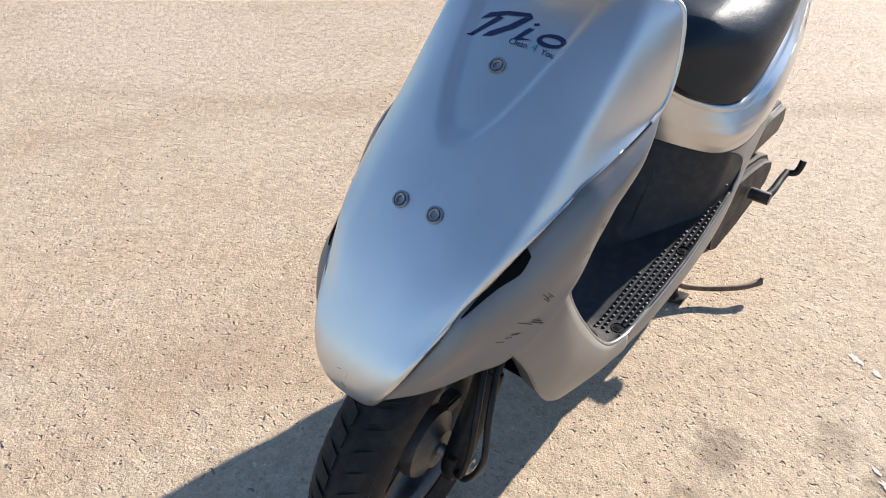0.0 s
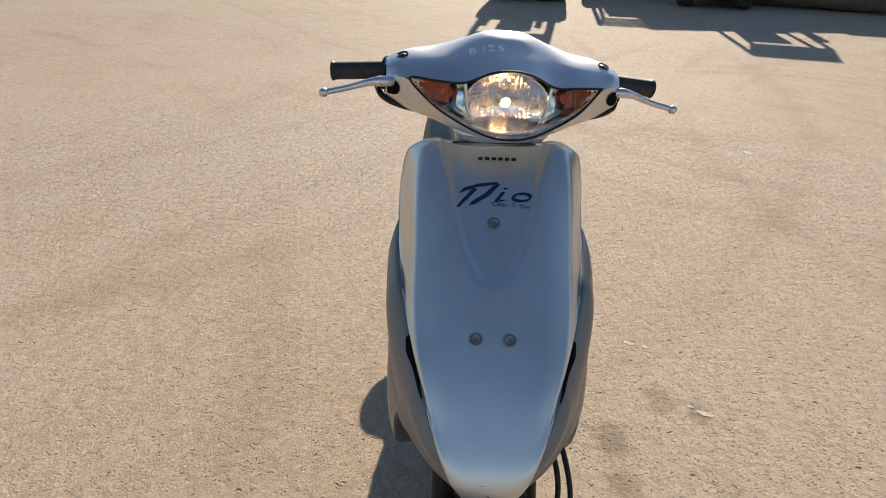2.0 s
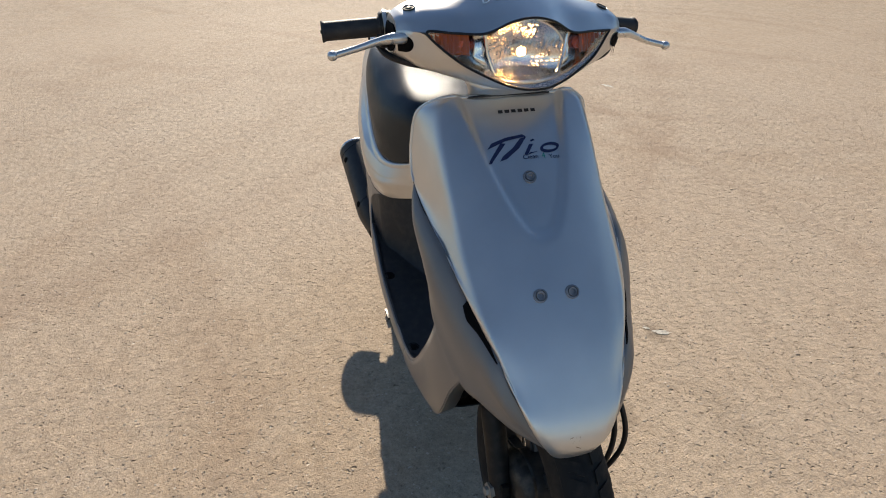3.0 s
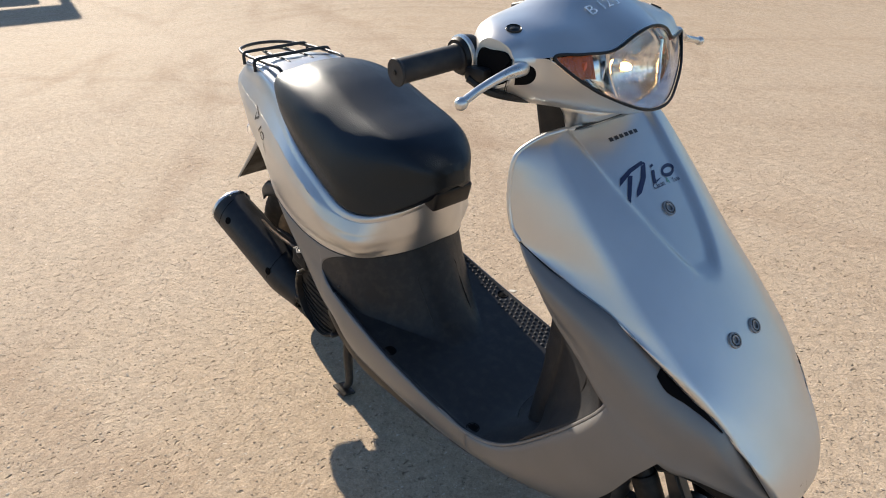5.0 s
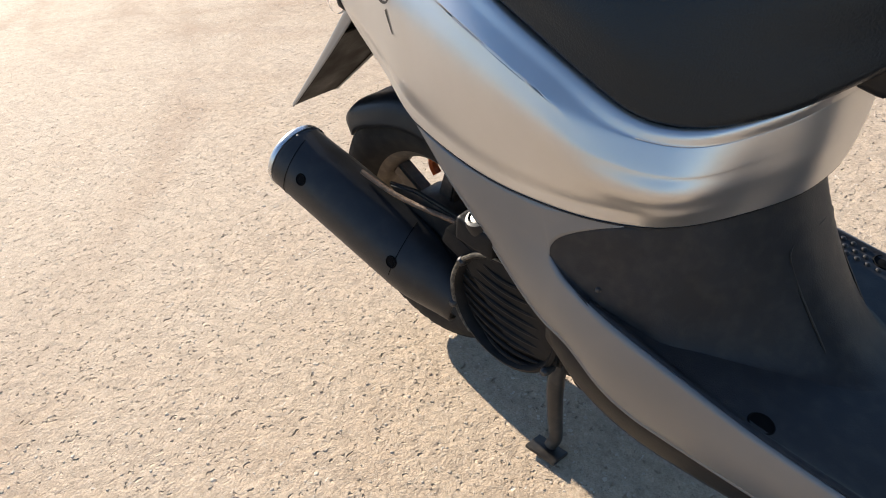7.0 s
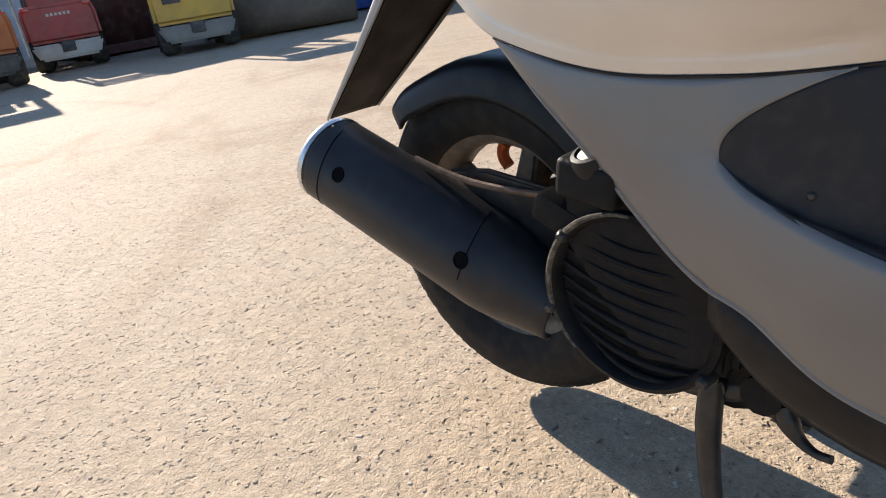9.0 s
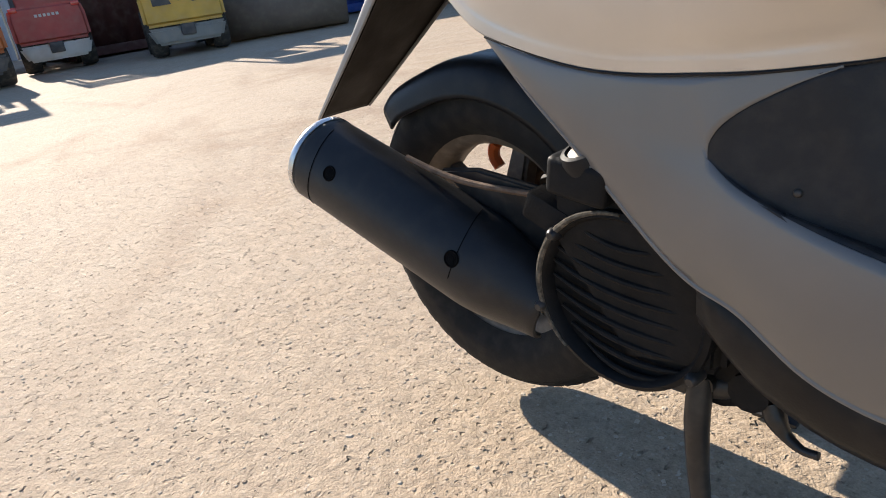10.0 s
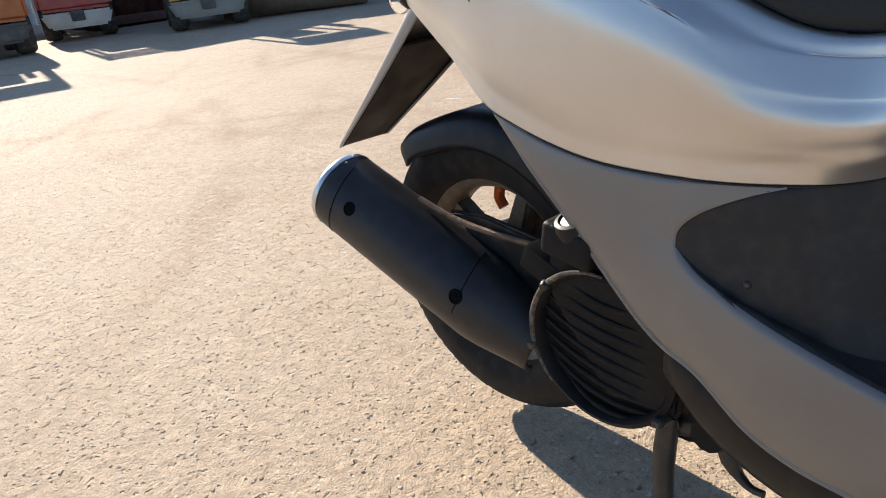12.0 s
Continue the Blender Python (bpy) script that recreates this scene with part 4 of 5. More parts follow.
for s in (-1, 1):
    w = part("rear_winker", lathe([(0, 0.024), (0.008, 0.022), (0.014, 0.016), (0.0165, 0.006), (0.015, -0.004), (0.010, -0.012)], 24), BLACKP, scooter, "black rear winker housing", m=along((-0.680, s * 0.082, 0.606), (-0.715, s * 0.115, 0.602)))
    part("winker_lens", lathe([(0, 0.004), (0.012, 0.003), (0.018, 0.0), (0.019, -0.004)], 24), LENS, w, "clear winker lens", m=along((-0.705, s * 0.092, 0.604), (-0.745, s * 0.100, 0.603)))
# tail mudguard: silver shell, dark lining set into its underside
def guard_rows(drop, shrink, flange, start=0.0):
    rows = []
    for t in np.linspace(start, 1, 16):
        x, z = -0.650 - 0.306 * t, 0.617 - 0.234 * t - 0.004 * math.sin(math.pi * t)
        hw = 0.082 - 0.034 * t - shrink
        d = (0.026 * (1 - t) ** 2 + 0.002) * flange
        up = (0.020 * (1 - t) + 0.006) * drop
        row = [(x - up * 0.6, 0, z + up * 0.8), (x - up * 0.6, -hw * 0.6, z + up * 0.78), (x - up * 0.5, -hw * 0.92, z + up * 0.6), (x, -hw, z)]
        rows.append(row + ([(x + 0.6 * d, -hw, z - 0.8 * d)] if flange else []))
    return rows


mudguard = part("tail_mudguard", grid_bm(surf(mirrored(guard_rows(1.0, 0.0, 0.06)), 34, 41))[0], MATTE, scooter, "silver tail mudguard with dirty dark lining", thick=0.003)
part("mudguard_lining", grid_bm(surf(mirrored(guard_rows(0.25, 0.0045, 0.0, 0.30)), 34, 31))[0], FLAP, mudguard, "dark brown plastic lining", thick=0.002)

# ---- wheels ----
def tyre_bm(R, w, rim):
    pts = [(rim, -w * 0.36), (rim + 0.010, -w * 0.44), (rim + 0.35 * (R - rim), -w * 0.52), (rim + 0.65 * (R - rim), -w * 0.50), (rim + 0.86 * (R - rim), -w * 0.40), (R - 0.004, -w * 0.22), (R, 0)]
    p = cr([(a, b, 0) for a, b in pts], 22)
    full = [(a, b) for a, b, _ in p] + [(a, -b) for a, b, _ in p[-2::-1]]
    return lathe(full, 96)


def tread_bm(R, w, n=44):
    """Tread blocks: raised bars slanting out from a middle rib."""
    bm = bmesh.new()
    for i in range(n):
        a0 = 2 * math.pi * i / n
        for s in (-1, 1):
            row = []
            for k in range(5):
                t = k / 4
                y = s * (0.10 + 0.36 * t) * w
                rr = R + 0.0025 - 0.0231 * (abs(y) / (0.5 * w)) ** 2.4
                a = a0 + 0.09 * t + (0.07 if s > 0 else 0)
                row.append([(rr * math.cos(a + d), y, rr * math.sin(a + d)) for d in (-0.048, 0.048)])
            g = np.array(row)
            top, vs = grid_bm(g, bm)
            inner_g = g.copy()
            inner_g[..., 0] *= 0.965
            inner_g[..., 2] *= 0.965
            for j in (0, 1):
                grid_bm(np.stack([g[:, j], inner_g[:, j]], 1), bm)
            for i2 in (0, -1):
                grid_bm(np.stack([g[i2], inner_g[i2]], 1), bm)
    return bm


def wheel(at, turn, rim_mat, front, size=1.0):
    m = turn @ Matrix.Translation(at) @ Matrix.Scale(size, 4)
    w = part("wheel", lathe([(0.120, -0.026), (0.130, -0.032), (0.134, -0.030), (0.131, -0.026), (0.118, -0.022), (0.116, 0), (0.118, 0.022), (0.131, 0.026), (0.134, 0.030), (0.130, 0.032), (0.120, 0.026), (0.113, 0.016), (0.112, 0), (0.113, -0.016), (0.120, -0.026)], 72), rim_mat, scooter, "front wheel with cast rim" if front else "rear wheel with dusty cast rim", m=m)
    part("tyre", tyre_bm(0.2055, 0.092, 0.128), RUBBER, w, "dusty black tyre", m=m)
    part("tread", tread_bm(0.2055, 0.092), RUBBER, w, "worn tread blocks", m=m, sharp=20)
    for i in range(5):
        a = 2 * math.pi * i / 5 + (0.5 if front else radians(-70))
        out = [(0.030, -0.022), (0.060, -0.015), (0.116, -0.012), (0.116, 0.012), (0.060, 0.015), (0.030, 0.022)]
        part("spoke", prism([(r, h) for r, h in out], 0.026, "y", 0.004), rim_mat, w, m=m @ Matrix.Rotation(a, 4, "Y"))
    part("hub", lathe([(0, -0.045), (0.030, -0.045), (0.040, -0.036), (0.055, -0.030), (0.058, -0.020), (0.058, 0.020), (0.055, 0.030), (0.040, 0.036), (0.030, 0.045), (0, 0.045)], 40), rim_mat, w, m=m)
    part("axle", lathe([(0, -0.085), (0.009, -0.085), (0.010, -0.08), (0.010, 0.08), (0.009, 0.085), (0, 0.085)], 12), ALLOY, w, m=m)
    return w


FRONT_AXLE = (0.522, 0, 0.2075)
REAR_AXLE = (-0.644, 0, 0.239)
wf = wheel(FRONT_AXLE, ST, FRONTRIM_SHADED, True)
wr = wheel(REAR_AXLE, Matrix(), RIM, False, 1.035)
part("brake_drum", lathe([(0, -0.062), (0.030, -0.062), (0.050, -0.058), (0.060, -0.048), (0.063, -0.036), (0.060, -0.030)], 40), MUFFLER, wf, "dark front brake drum", m=ST @ Matrix.Translation(FRONT_AXLE))
# fork: two legs, slanted like the steering axis
for s in (-1, 1):
    low = Vector((FRONT_AXLE[0] + 0.012, s * 0.074, FRONT_AXLE[2] - 0.02))
    up = low + AXD * 0.31
    leg = part("fork_leg", join(sweep([low, low + AXD * 0.02, low + AXD * 0.16, low + AXD * 0.18, up], [0.014, 0.020, 0.021, 0.0155, 0.0155], 30, 20), box(0.040, 0.016, 0.05, Matrix.Translation(low + AXD * 0.02), 0.006)), FORK, scooter, "black fork leg", m=ST)
    part("axle_nut", lathe([(0, 0.024), (0.008, 0.024), (0.009, 0.018), (0.015, 0.018), (0.015, 0.008), (0.018, 0.006), (0.018, -0.004)], 6), ALLOY, leg, "steel axle nut", m=ST @ along((FRONT_AXLE[0], s * 0.080, FRONT_AXLE[2]), (FRONT_AXLE[0], s * 0.2, FRONT_AXLE[2])))
part("fork_bridge", box(0.05, 0.17, 0.03, Matrix.Translation(Vector((FRONT_AXLE[0] + 0.012, 0, FRONT_AXLE[2] - 0.02)) + AXD * 0.30) @ Matrix.Rotation(radians(-26.5), 4, "Y"), 0.006), FORK, scooter, "black fork bridge", m=ST)
# inner mudguard over the front tyre
rows = []
for a in np.linspace(radians(74), radians(165), 16):
    R = 0.222
    x, z = FRONT_AXLE[0] + R * math.cos(a), FRONT_AXLE[2] + R * math.sin(a)
    xi, zi = FRONT_AXLE[0] + (R - 0.035) * math.cos(a), FRONT_AXLE[2] + (R - 0.035) * math.sin(a)
    rows.append([(x, 0, z), (x, -0.035, z), (0.5 * (x + xi), -0.056, 0.5 * (z + zi)), (xi, -0.060, zi)])
part("front_inner_mudguard", grid_bm(surf(mirrored(rows), 40, 21))[0], BLACKP, scooter, "black inner mudguard", thick=0.003, m=ST)
# cables to the front hub, on the left
for o in (0.0, 0.018):
    part("brake_cable", sweep([(0.43, 0.070 + o * 0.6, 0.47), (0.50, 0.098 + o, 0.42), (0.545, 0.120 + o, 0.36), (0.555, 0.122 + o * 1.2, 0.29), (0.545, 0.105 + o * 0.5, 0.22), (0.525, 0.080, 0.195)], 0.0048, 60, 10), BLACKP, scooter, "black cable")
# dark inner splash wall behind the front wheel
part("splash_wall", grid_bm(surf(mirrored([[(0.40, 0, 0.60), (0.40, -0.12, 0.60)], [(0.36, 0, 0.48), (0.38, -0.13, 0.48)], [(0.33, 0, 0.36), (0.36, -0.135, 0.36)], [(0.33, 0, 0.265), (0.36, -0.14, 0.275)]]), 16, 9))[0], BLACKP, scooter, "black splash wall", thick=0.004)

# rear hugger over the tyre
rows = []
for a in np.linspace(radians(20), radians(132), 22):
    R = 0.2205 + 0.010 * math.exp(-((a - radians(129)) / 0.2) ** 2)
    f = lambda r: (REAR_AXLE[0] + r * math.cos(a), REAR_AXLE[2] + r * math.sin(a))
    (x, z), (x1, z1), (x2, z2) = f(R), f(R - 0.010), f(R - 0.040)
    rows.append([(x, 0, z), (x, -0.030, z - 0.0), (x1, -0.052, z1), (x2, -0.062, z2)])
part("rear_inner_mudguard", grid_bm(surf(mirrored(rows), 60, 31))[0], BLACKP, scooter, "black plastic hugger over the rear tyre", thick=0.004)
part("brake_arm", join(sweep([(-0.650, 0.0, 0.352), (-0.656, 0.0, 0.345), (-0.657, 0.0, 0.333), (-0.650, 0.0, 0.322)], 0.0075, 20, 8)), ORANGE, scooter, "small orange plastic part inside the wheel")
# added tan tube in place of the rim's far side catching the sun
part("lit_rim_stand_in", sweep([(-0.56, 0.055, 0.33), (-0.60, 0.050, 0.325), (-0.635, 0.045, 0.30), (-0.645, 0.045, 0.26)], 0.010, 24, 10), RUSTY, scooter, "tan arm standing in for the sunlit far side of the rim")

# ---- exhaust ----
MA, MB = Vector((-0.832, -0.134, 0.359)), Vector((-0.496, -0.108, 0.214))
MM = along(MA, MB)
ln = (MB - MA).length
muffler = part("muffler", lathe([(0, 0.004), (0.028, 0.004), (0.038, 0.006), (0.041, 0.03), (0.043, 0.08), (0.043, ln * 0.66), (0.040, ln * 0.80), (0.034, ln * 0.91), (0.024, ln * 0.97), (0, ln * 0.99)], 56), MUFFLER, scooter, "dusty black muffler with plastic heat guard", m=Matrix.Translation((0.003, 0.009, 0.007)) @ MM)
part("muffler_end_cap", lathe([(0, -0.004), (0.018, -0.004), (0.044, -0.0045), (0.0520, -0.004), (0.0550, -0.001), (0.0560, 0.003), (0.0560, 0.008), (0.048, 0.009)], 56), LEVER, muffler, "bright aluminium end cap", m=MM)
# heat guard: a shell over the outer half
g = []
for h in np.linspace(0.006, ln * 1.0, 40):
    t = (h - 0.006) / (ln * 1.0 - 0.006)
    spread = 2.0 - 0.55 * smooth((t - 0.55) / 0.40)
    r = 0.0528 - 0.018 * smooth((t - 0.72) / 0.34)
    g.append([Vector((r * math.sin(a), h, r * math.cos(a))) for a in np.linspace(-spread + 0.0, spread, 26)])
guard_bm = grid_bm(np.array(g))[0]
o_dir = MM.inverted().to_3x3() @ Vector((0, -1, 0.25))
spin = math.atan2(o_dir.x, o_dir.z)
guard = part("heat_guard", guard_bm, GUARD, muffler, "black plastic heat guard", thick=0.005, m=MM @ Matrix.Rotation(spin, 4, "Y"))
GUARD_BVH = bvh_of(guard)
for p in ((-0.757, -0.178, 0.357), (-0.578, -0.178, 0.280)):
    hit, nor, _, _ = GUARD_BVH.find_nearest(Vector(p))
    if nor.y > 0:
        nor = -nor
    part("guard_screw", lathe([(0, 0.0032), (0.003, 0.0032), (0.0034, 0.0028), (0.0070, 0.0026), (0.0082, 0.0040), (0.0096, 0.0026)], 20), HOLE, guard, "recessed black screw", m=along(hit, hit + nor))
for h, a0, a1 in ((0.030, -1.2, 1.0), (ln * 0.70, -1.5, 0.2)):
    seam_at = [MM @ Matrix.Rotation(spin, 4, "Y") @ Vector((0.0556 * math.sin(a), h + 0.020 * math.cos(a * 0.9) - 0.012, 0.0556 * math.cos(a))) for a in np.linspace(a0, a1, 14)]
    part("guard_seam", sweep(seam_at, 0.0005, 40, 6), HOLE, guard, "thin seam line")
part("exhaust_pipe", sweep([(-0.505, -0.110, 0.232), (-0.48, -0.100, 0.205), (-0.44, -0.085, 0.175), (-0.36, -0.07, 0.150), (-0.26, -0.045, 0.175), (-0.20, -0.02, 0.22)], 0.015, 40, 14), BLACKM, scooter, "black exhaust pipe")
part("muffler_bracket", join(prism([(-0.66, 0.345), (-0.60, 0.350), (-0.50, 0.335), (-0.44, 0.318), (-0.44, 0.285), (-0.52, 0.262), (-0.60, 0.300)], 0.010, "y", 0.003, m=Matrix.Translation((0, -0.088, 0)))), BLACKM, scooter, "black muffler bracket")

part("muffler_strap", sweep([(-0.690, -0.112, 0.362), (-0.640, -0.108, 0.346), (-0.590, -0.102, 0.336), (-0.510, -0.094, 0.330)], 0.0038, 30, 8), RUSTY, scooter, "dusty steel strap")

# ---- engine ----
FC = (-0.402, 0.254)
fan = part("fan_cover", lathe([(0.084, 0.03), (0.090, -0.055), (0.088, -0.064), (0.083, -0.066), (0.080, -0.063), (0.078, -0.052), (0, -0.050)], 64), ENGINE, scooter, "black ribbed fan cover", m=Matrix.Translation((FC[0], -0.072, FC[1])))
for i in range(9):
    z = -0.064 + i * 0.0158
    hw = math.sqrt(max(0.0, 0.0775**2 - z * z))
    bow = [(FC[0] + k * hw, -0.1265 - 0.0045 * (1 - k * k), FC[1] + z - 0.16 * k * hw + 0.010 * (k * k - 1)) for k in (-0.98, -0.6, -0.2, 0.2, 0.6, 0.98)]
    part("fan_rib", sweep(bow, [0.0015, 0.0030, 0.0034, 0.0034, 0.0030, 0.0015], 24, 8), ENGINE, fan)
# pale arc only on the upper left: grazing sunlight on the dusty edge, put into colour
rim_arc = [(FC[0] + 0.0865 * math.cos(a), -0.1375, FC[1] + 0.0865 * math.sin(a)) for a in np.linspace(radians(84), radians(225), 22)]
part("fan_rim", sweep(rim_arc, [0.0015, 0.0034, 0.0034, 0.0015], 80, 8), DUSTY_LIT, fan, "dusty raised edge of the fan cover, sunlit part painted pale")
part("fan_box", box(0.052, 0.030, 0.030, Matrix.Translation((-0.478, -0.118, 0.326)) @ Matrix.Rotation(radians(24), 4, "Y"), 0.005, 2), ENGINE, fan, "black box beside the fan cover")
for x, z in ((-0.465, 0.312), (-0.489, 0.232), (-0.331, 0.200), (-0.322, 0.300)):
    part("cover_screw", lathe([(0, 0.006), (0.0035, 0.0062), (0.0055, 0.004), (0.0065, 0.0), (0.0075, -0.012)], 14), BLACKM, fan, "dark steel screw", m=along((x, -0.138, z), (x, -0.2, z)))
part("cylinder_shroud", join(prism([(-0.475, 0.30), (-0.472, 0.352), (-0.462, 0.372), (-0.400, 0.376), (-0.36, 0.36), (-0.30, 0.30), (-0.31, 0.20), (-0.40, 0.19)], 0.11, "y", 0.010, 3, m=Matrix.Translation((0, -0.076, 0)))), ENGINE, scooter, "black engine shroud")
oil_cap = part("oil_cap", lathe([(0, 0.012), (0.013, 0.012), (0.015, 0.014), (0.019, 0.013), (0.021, 0.008), (0.021, -0.012)], 32), BLACKP, scooter, "black round filler cap", m=along((-0.424, -0.134, 0.384), (-0.430, -0.150, 0.43)))
part("cap_disc", lathe([(0, 0.0135), (0.010, 0.0132), (0.0125, 0.0122)], 28), ALLOY, oil_cap, "bright disc in the cap", m=along((-0.424, -0.134, 0.384), (-0.430, -0.150, 0.43)))
part("filler_block", box(0.062, 0.058, 0.036, Matrix.Translation((-0.426, -0.124, 0.370)) @ Matrix.Rotation(radians(10), 4, "Y"), 0.007, 3), ENGINE, scooter, "black filler block")
part("crankcase", join(prism([(-0.50, 0.13), (-0.52, 0.20), (-0.50, 0.30), (-0.40, 0.35), (-0.26, 0.33), (-0.20, 0.25), (-0.24, 0.16), (-0.34, 0.125)], 0.15, "y", 0.012, 3), sweep([(-0.30, -0.10, 0.175), (-0.30, 0.0, 0.165), (-0.30, 0.10, 0.175)], 0.018, 20, 12)), ENGINE, scooter, "black crankcase")
part("drive_case", prism([(-0.30, 0.18), (-0.36, 0.155), (-0.50, 0.160), (-0.62, 0.175), (-0.70, 0.205), (-0.715, 0.245), (-0.69, 0.285), (-0.60, 0.315), (-0.48, 0.335), (-0.36, 0.345), (-0.29, 0.31), (-0.27, 0.24)], 0.085, "y", 0.014, 3, m=Matrix.Translation((0, 0.112, 0))), ENGINE, scooter, "dark drive case")
part("air_box", prism([(-0.46, 0.345), (-0.70, 0.335), (-0.735, 0.37), (-0.70, 0.425), (-0.55, 0.43), (-0.46, 0.40)], 0.07, "y", 0.014, 3, m=Matrix.Translation((0, 0.105, 0))), BLACKP, scooter, "black air box")
part("shock_absorber", join(sweep([(-0.60, 0.07, 0.30), (-0.58, 0.068, 0.40), (-0.55, 0.066, 0.52)], 0.014, 20, 14), sweep([(-0.60 + 0.028 * t + 0.024 * math.cos(2 * math.pi * 7 * t) * 0.9, 0.07 + 0.024 * math.sin(2 * math.pi * 7 * t), 0.33 + 0.16 * t) for t in np.linspace(0, 1, 90)], 0.004, 180, 6)), BLACKM, scooter, "black rear shock absorber")
# kick starter
kick = part("kick_lever", join(sweep([(-0.500, 0.165, 0.262), (-0.502, 0.190, 0.262), (-0.525, 0.200, 0.269), (-0.575, 0.203, 0.284), (-0.606, 0.206, 0.293)], [0.011, 0.011, 0.0095, 0.0085, 0.0085], 40, 12), sweep([(-0.500, 0.16, 0.262), (-0.500, 0.206, 0.262)], 0.015, 8, 16)), BLACKM, scooter, "dusty black kick starter lever")
part("kick_pedal", sweep([(-0.604, 0.200, 0.291), (-0.608, 0.222, 0.296), (-0.613, 0.228, 0.310), (-0.617, 0.229, 0.328)], 0.0080, 24, 12), BLACKP, kick, "black rubber pedal")
# centre stand
for s in (-1, 1):
    part("stand_leg", join(sweep([(-0.352, s * 0.080, 0.165), (-0.352, s * 0.090, 0.120), (-0.350, s * 0.094, 0.070), (-0.346, s * 0.098, 0.030), (-0.350, s * 0.106, 0.014)], [0.012, 0.0125, 0.011, 0.010, 0.009], 30, 12), box(0.052, 0.034, 0.006, Matrix.Translation((-0.352, s * 0.112, 0.009)) @ Matrix.Rotation(radians(s * 12), 4, "X"), 0.0015)), BLACKM, scooter, "black centre stand leg")
part("stand_bar", sweep([(-0.350, -0.085, 0.158), (-0.350, 0.085, 0.158)], 0.012, 8, 12), BLACKM, scooter, "black stand cross bar")
part("stand_pedal", join(sweep([(-0.335, 0.090, 0.060), (-0.360, 0.115, 0.042), (-0.410, 0.165, 0.032), (-0.460, 0.220, 0.036), (-0.512, 0.252, 0.040)], [0.008, 0.008, 0.0075, 0.0075, 0.009], 40, 10), sweep([(-0.512, 0.252, 0.036), (-0.512, 0.252, 0.054)], 0.0045, 6, 8)), RUSTY, scooter, "rusty stand pedal")
part("brake_rod_end", join(sweep([(-0.285, -0.088, 0.165), (-0.279, -0.091, 0.152), (-0.270, -0.093, 0.140), (-0.256, -0.096, 0.133), (-0.242, -0.098, 0.134)], [0.010, 0.010, 0.006, 0.004, 0.004], 30, 10)), BLACKM, scooter, "dark linkage below the engine")

# ---- handlebar: built straight, then steered ----
# sections across: y, lens top (x, z), crown, back crown, back, back low, bottom, lens bottom
BAR = [
    (0.000, (0.318, 0.972), (0.276, 0.9935), (0.214, 1.0195), (0.150, 0.996), (0.130, 0.945), (0.150, 0.892), (0.225, 0.860), (0.315, 0.858), (0.343, 0.868)),
    (0.035, (0.317, 0.966), (0.275, 0.9905), (0.214, 1.0165), (0.150, 0.993), (0.130, 0.944), (0.150, 0.892), (0.225, 0.861), (0.312, 0.860), (0.340, 0.872)),
    (0.075, (0.309, 0.948), (0.271, 0.978), (0.212, 1.001), (0.150, 0.984), (0.128, 0.940), (0.148, 0.893), (0.220, 0.865), (0.300, 0.867), (0.327, 0.886)),
    (0.120, (0.295, 0.9465), (0.264, 0.973), (0.212, 0.986), (0.148, 0.975), (0.126, 0.938), (0.146, 0.896), (0.212, 0.873), (0.280, 0.880), (0.307, 0.909)),
    (0.160, (0.280, 0.945), (0.250, 0.968), (0.208, 0.979), (0.164, 0.970), (0.150, 0.936), (0.164, 0.898), (0.206, 0.883), (0.264, 0.893), (0.281, 0.941)),
    (0.184, (0.2655, 0.9440), (0.250, 0.9625), (0.212, 0.972), (0.184, 0.964), (0.174, 0.935), (0.184, 0.902), (0.212, 0.892), (0.2585, 0.908), (0.2655, 0.9436)),
    (0.199, (0.2535, 0.9430), (0.2425, 0.9565), (0.216, 0.963), (0.199, 0.957), (0.192, 0.934), (0.199, 0.910), (0.216, 0.902), (0.2485, 0.914), (0.2535, 0.9427)),
]
rows = [[(x, -y, z) for x, z in r] for y, *r in BAR]
full = [[(x, -y, z) for x, y, z in r] for r in rows[:0:-1]] + rows
bm, vs = grid_bm(surf(full, 90, 50))
bm.faces.new(vs[0])
bm.faces.new(vs[-1][::-1])
bmesh.ops.remove_doubles(bm, verts=bm.verts, dist=0.0007)
cowl = part("handlebar_cover", bm, SILVER, scooter, "glossy silver handlebar cover", m=ST)
COWL_BVH = bvh_of(cowl)
top_edge = [(r[1][0], -r[0], r[1][1]) for r in BAR[:5]]
low_edge = [(r[9][0], -r[0], r[9][1]) for r in BAR[:5]]
outline = [(x, -y, z) for x, y, z in top_edge[:0:-1]] + top_edge + low_edge[-2::-1] + [(x, -y, z) for x, y, z in low_edge[1:-1]]


def lens_grid(push, nu=61, nv=24, power=0.7):
    t = cr([(x, -y, z) for x, y, z in top_edge[:0:-1]] + top_edge, nu)
    b = cr([(x, -y, z) for x, y, z in low_edge[:0:-1]] + low_edge, nu)
    v = np.linspace(0, 1, nv)[None, :, None]
    g = t[:, None] * (1 - v) + b[:, None] * v
    w = np.linalg.norm(t - b, axis=1)[:, None] / 0.105
    swell = push * np.sin(np.linspace(0, math.pi, nv))[None].clip(0) ** power * w
    g[..., 0] += swell
    return g


lamp = part("headlight", grid_bm(lens_grid(-0.078, power=0.38))[0], BOWL, scooter, "headlight unit with clear lens, lamp lit", thick=0.002, m=ST)
part("lens", grid_bm(lens_grid(0.007))[0], LENS, lamp, "clear plastic lens", thick=0.002, m=ST).visible_shadow = False
edge_loop = [tuple(np.array(p) + np.array([0.004, 0, 0])) for p in outline]
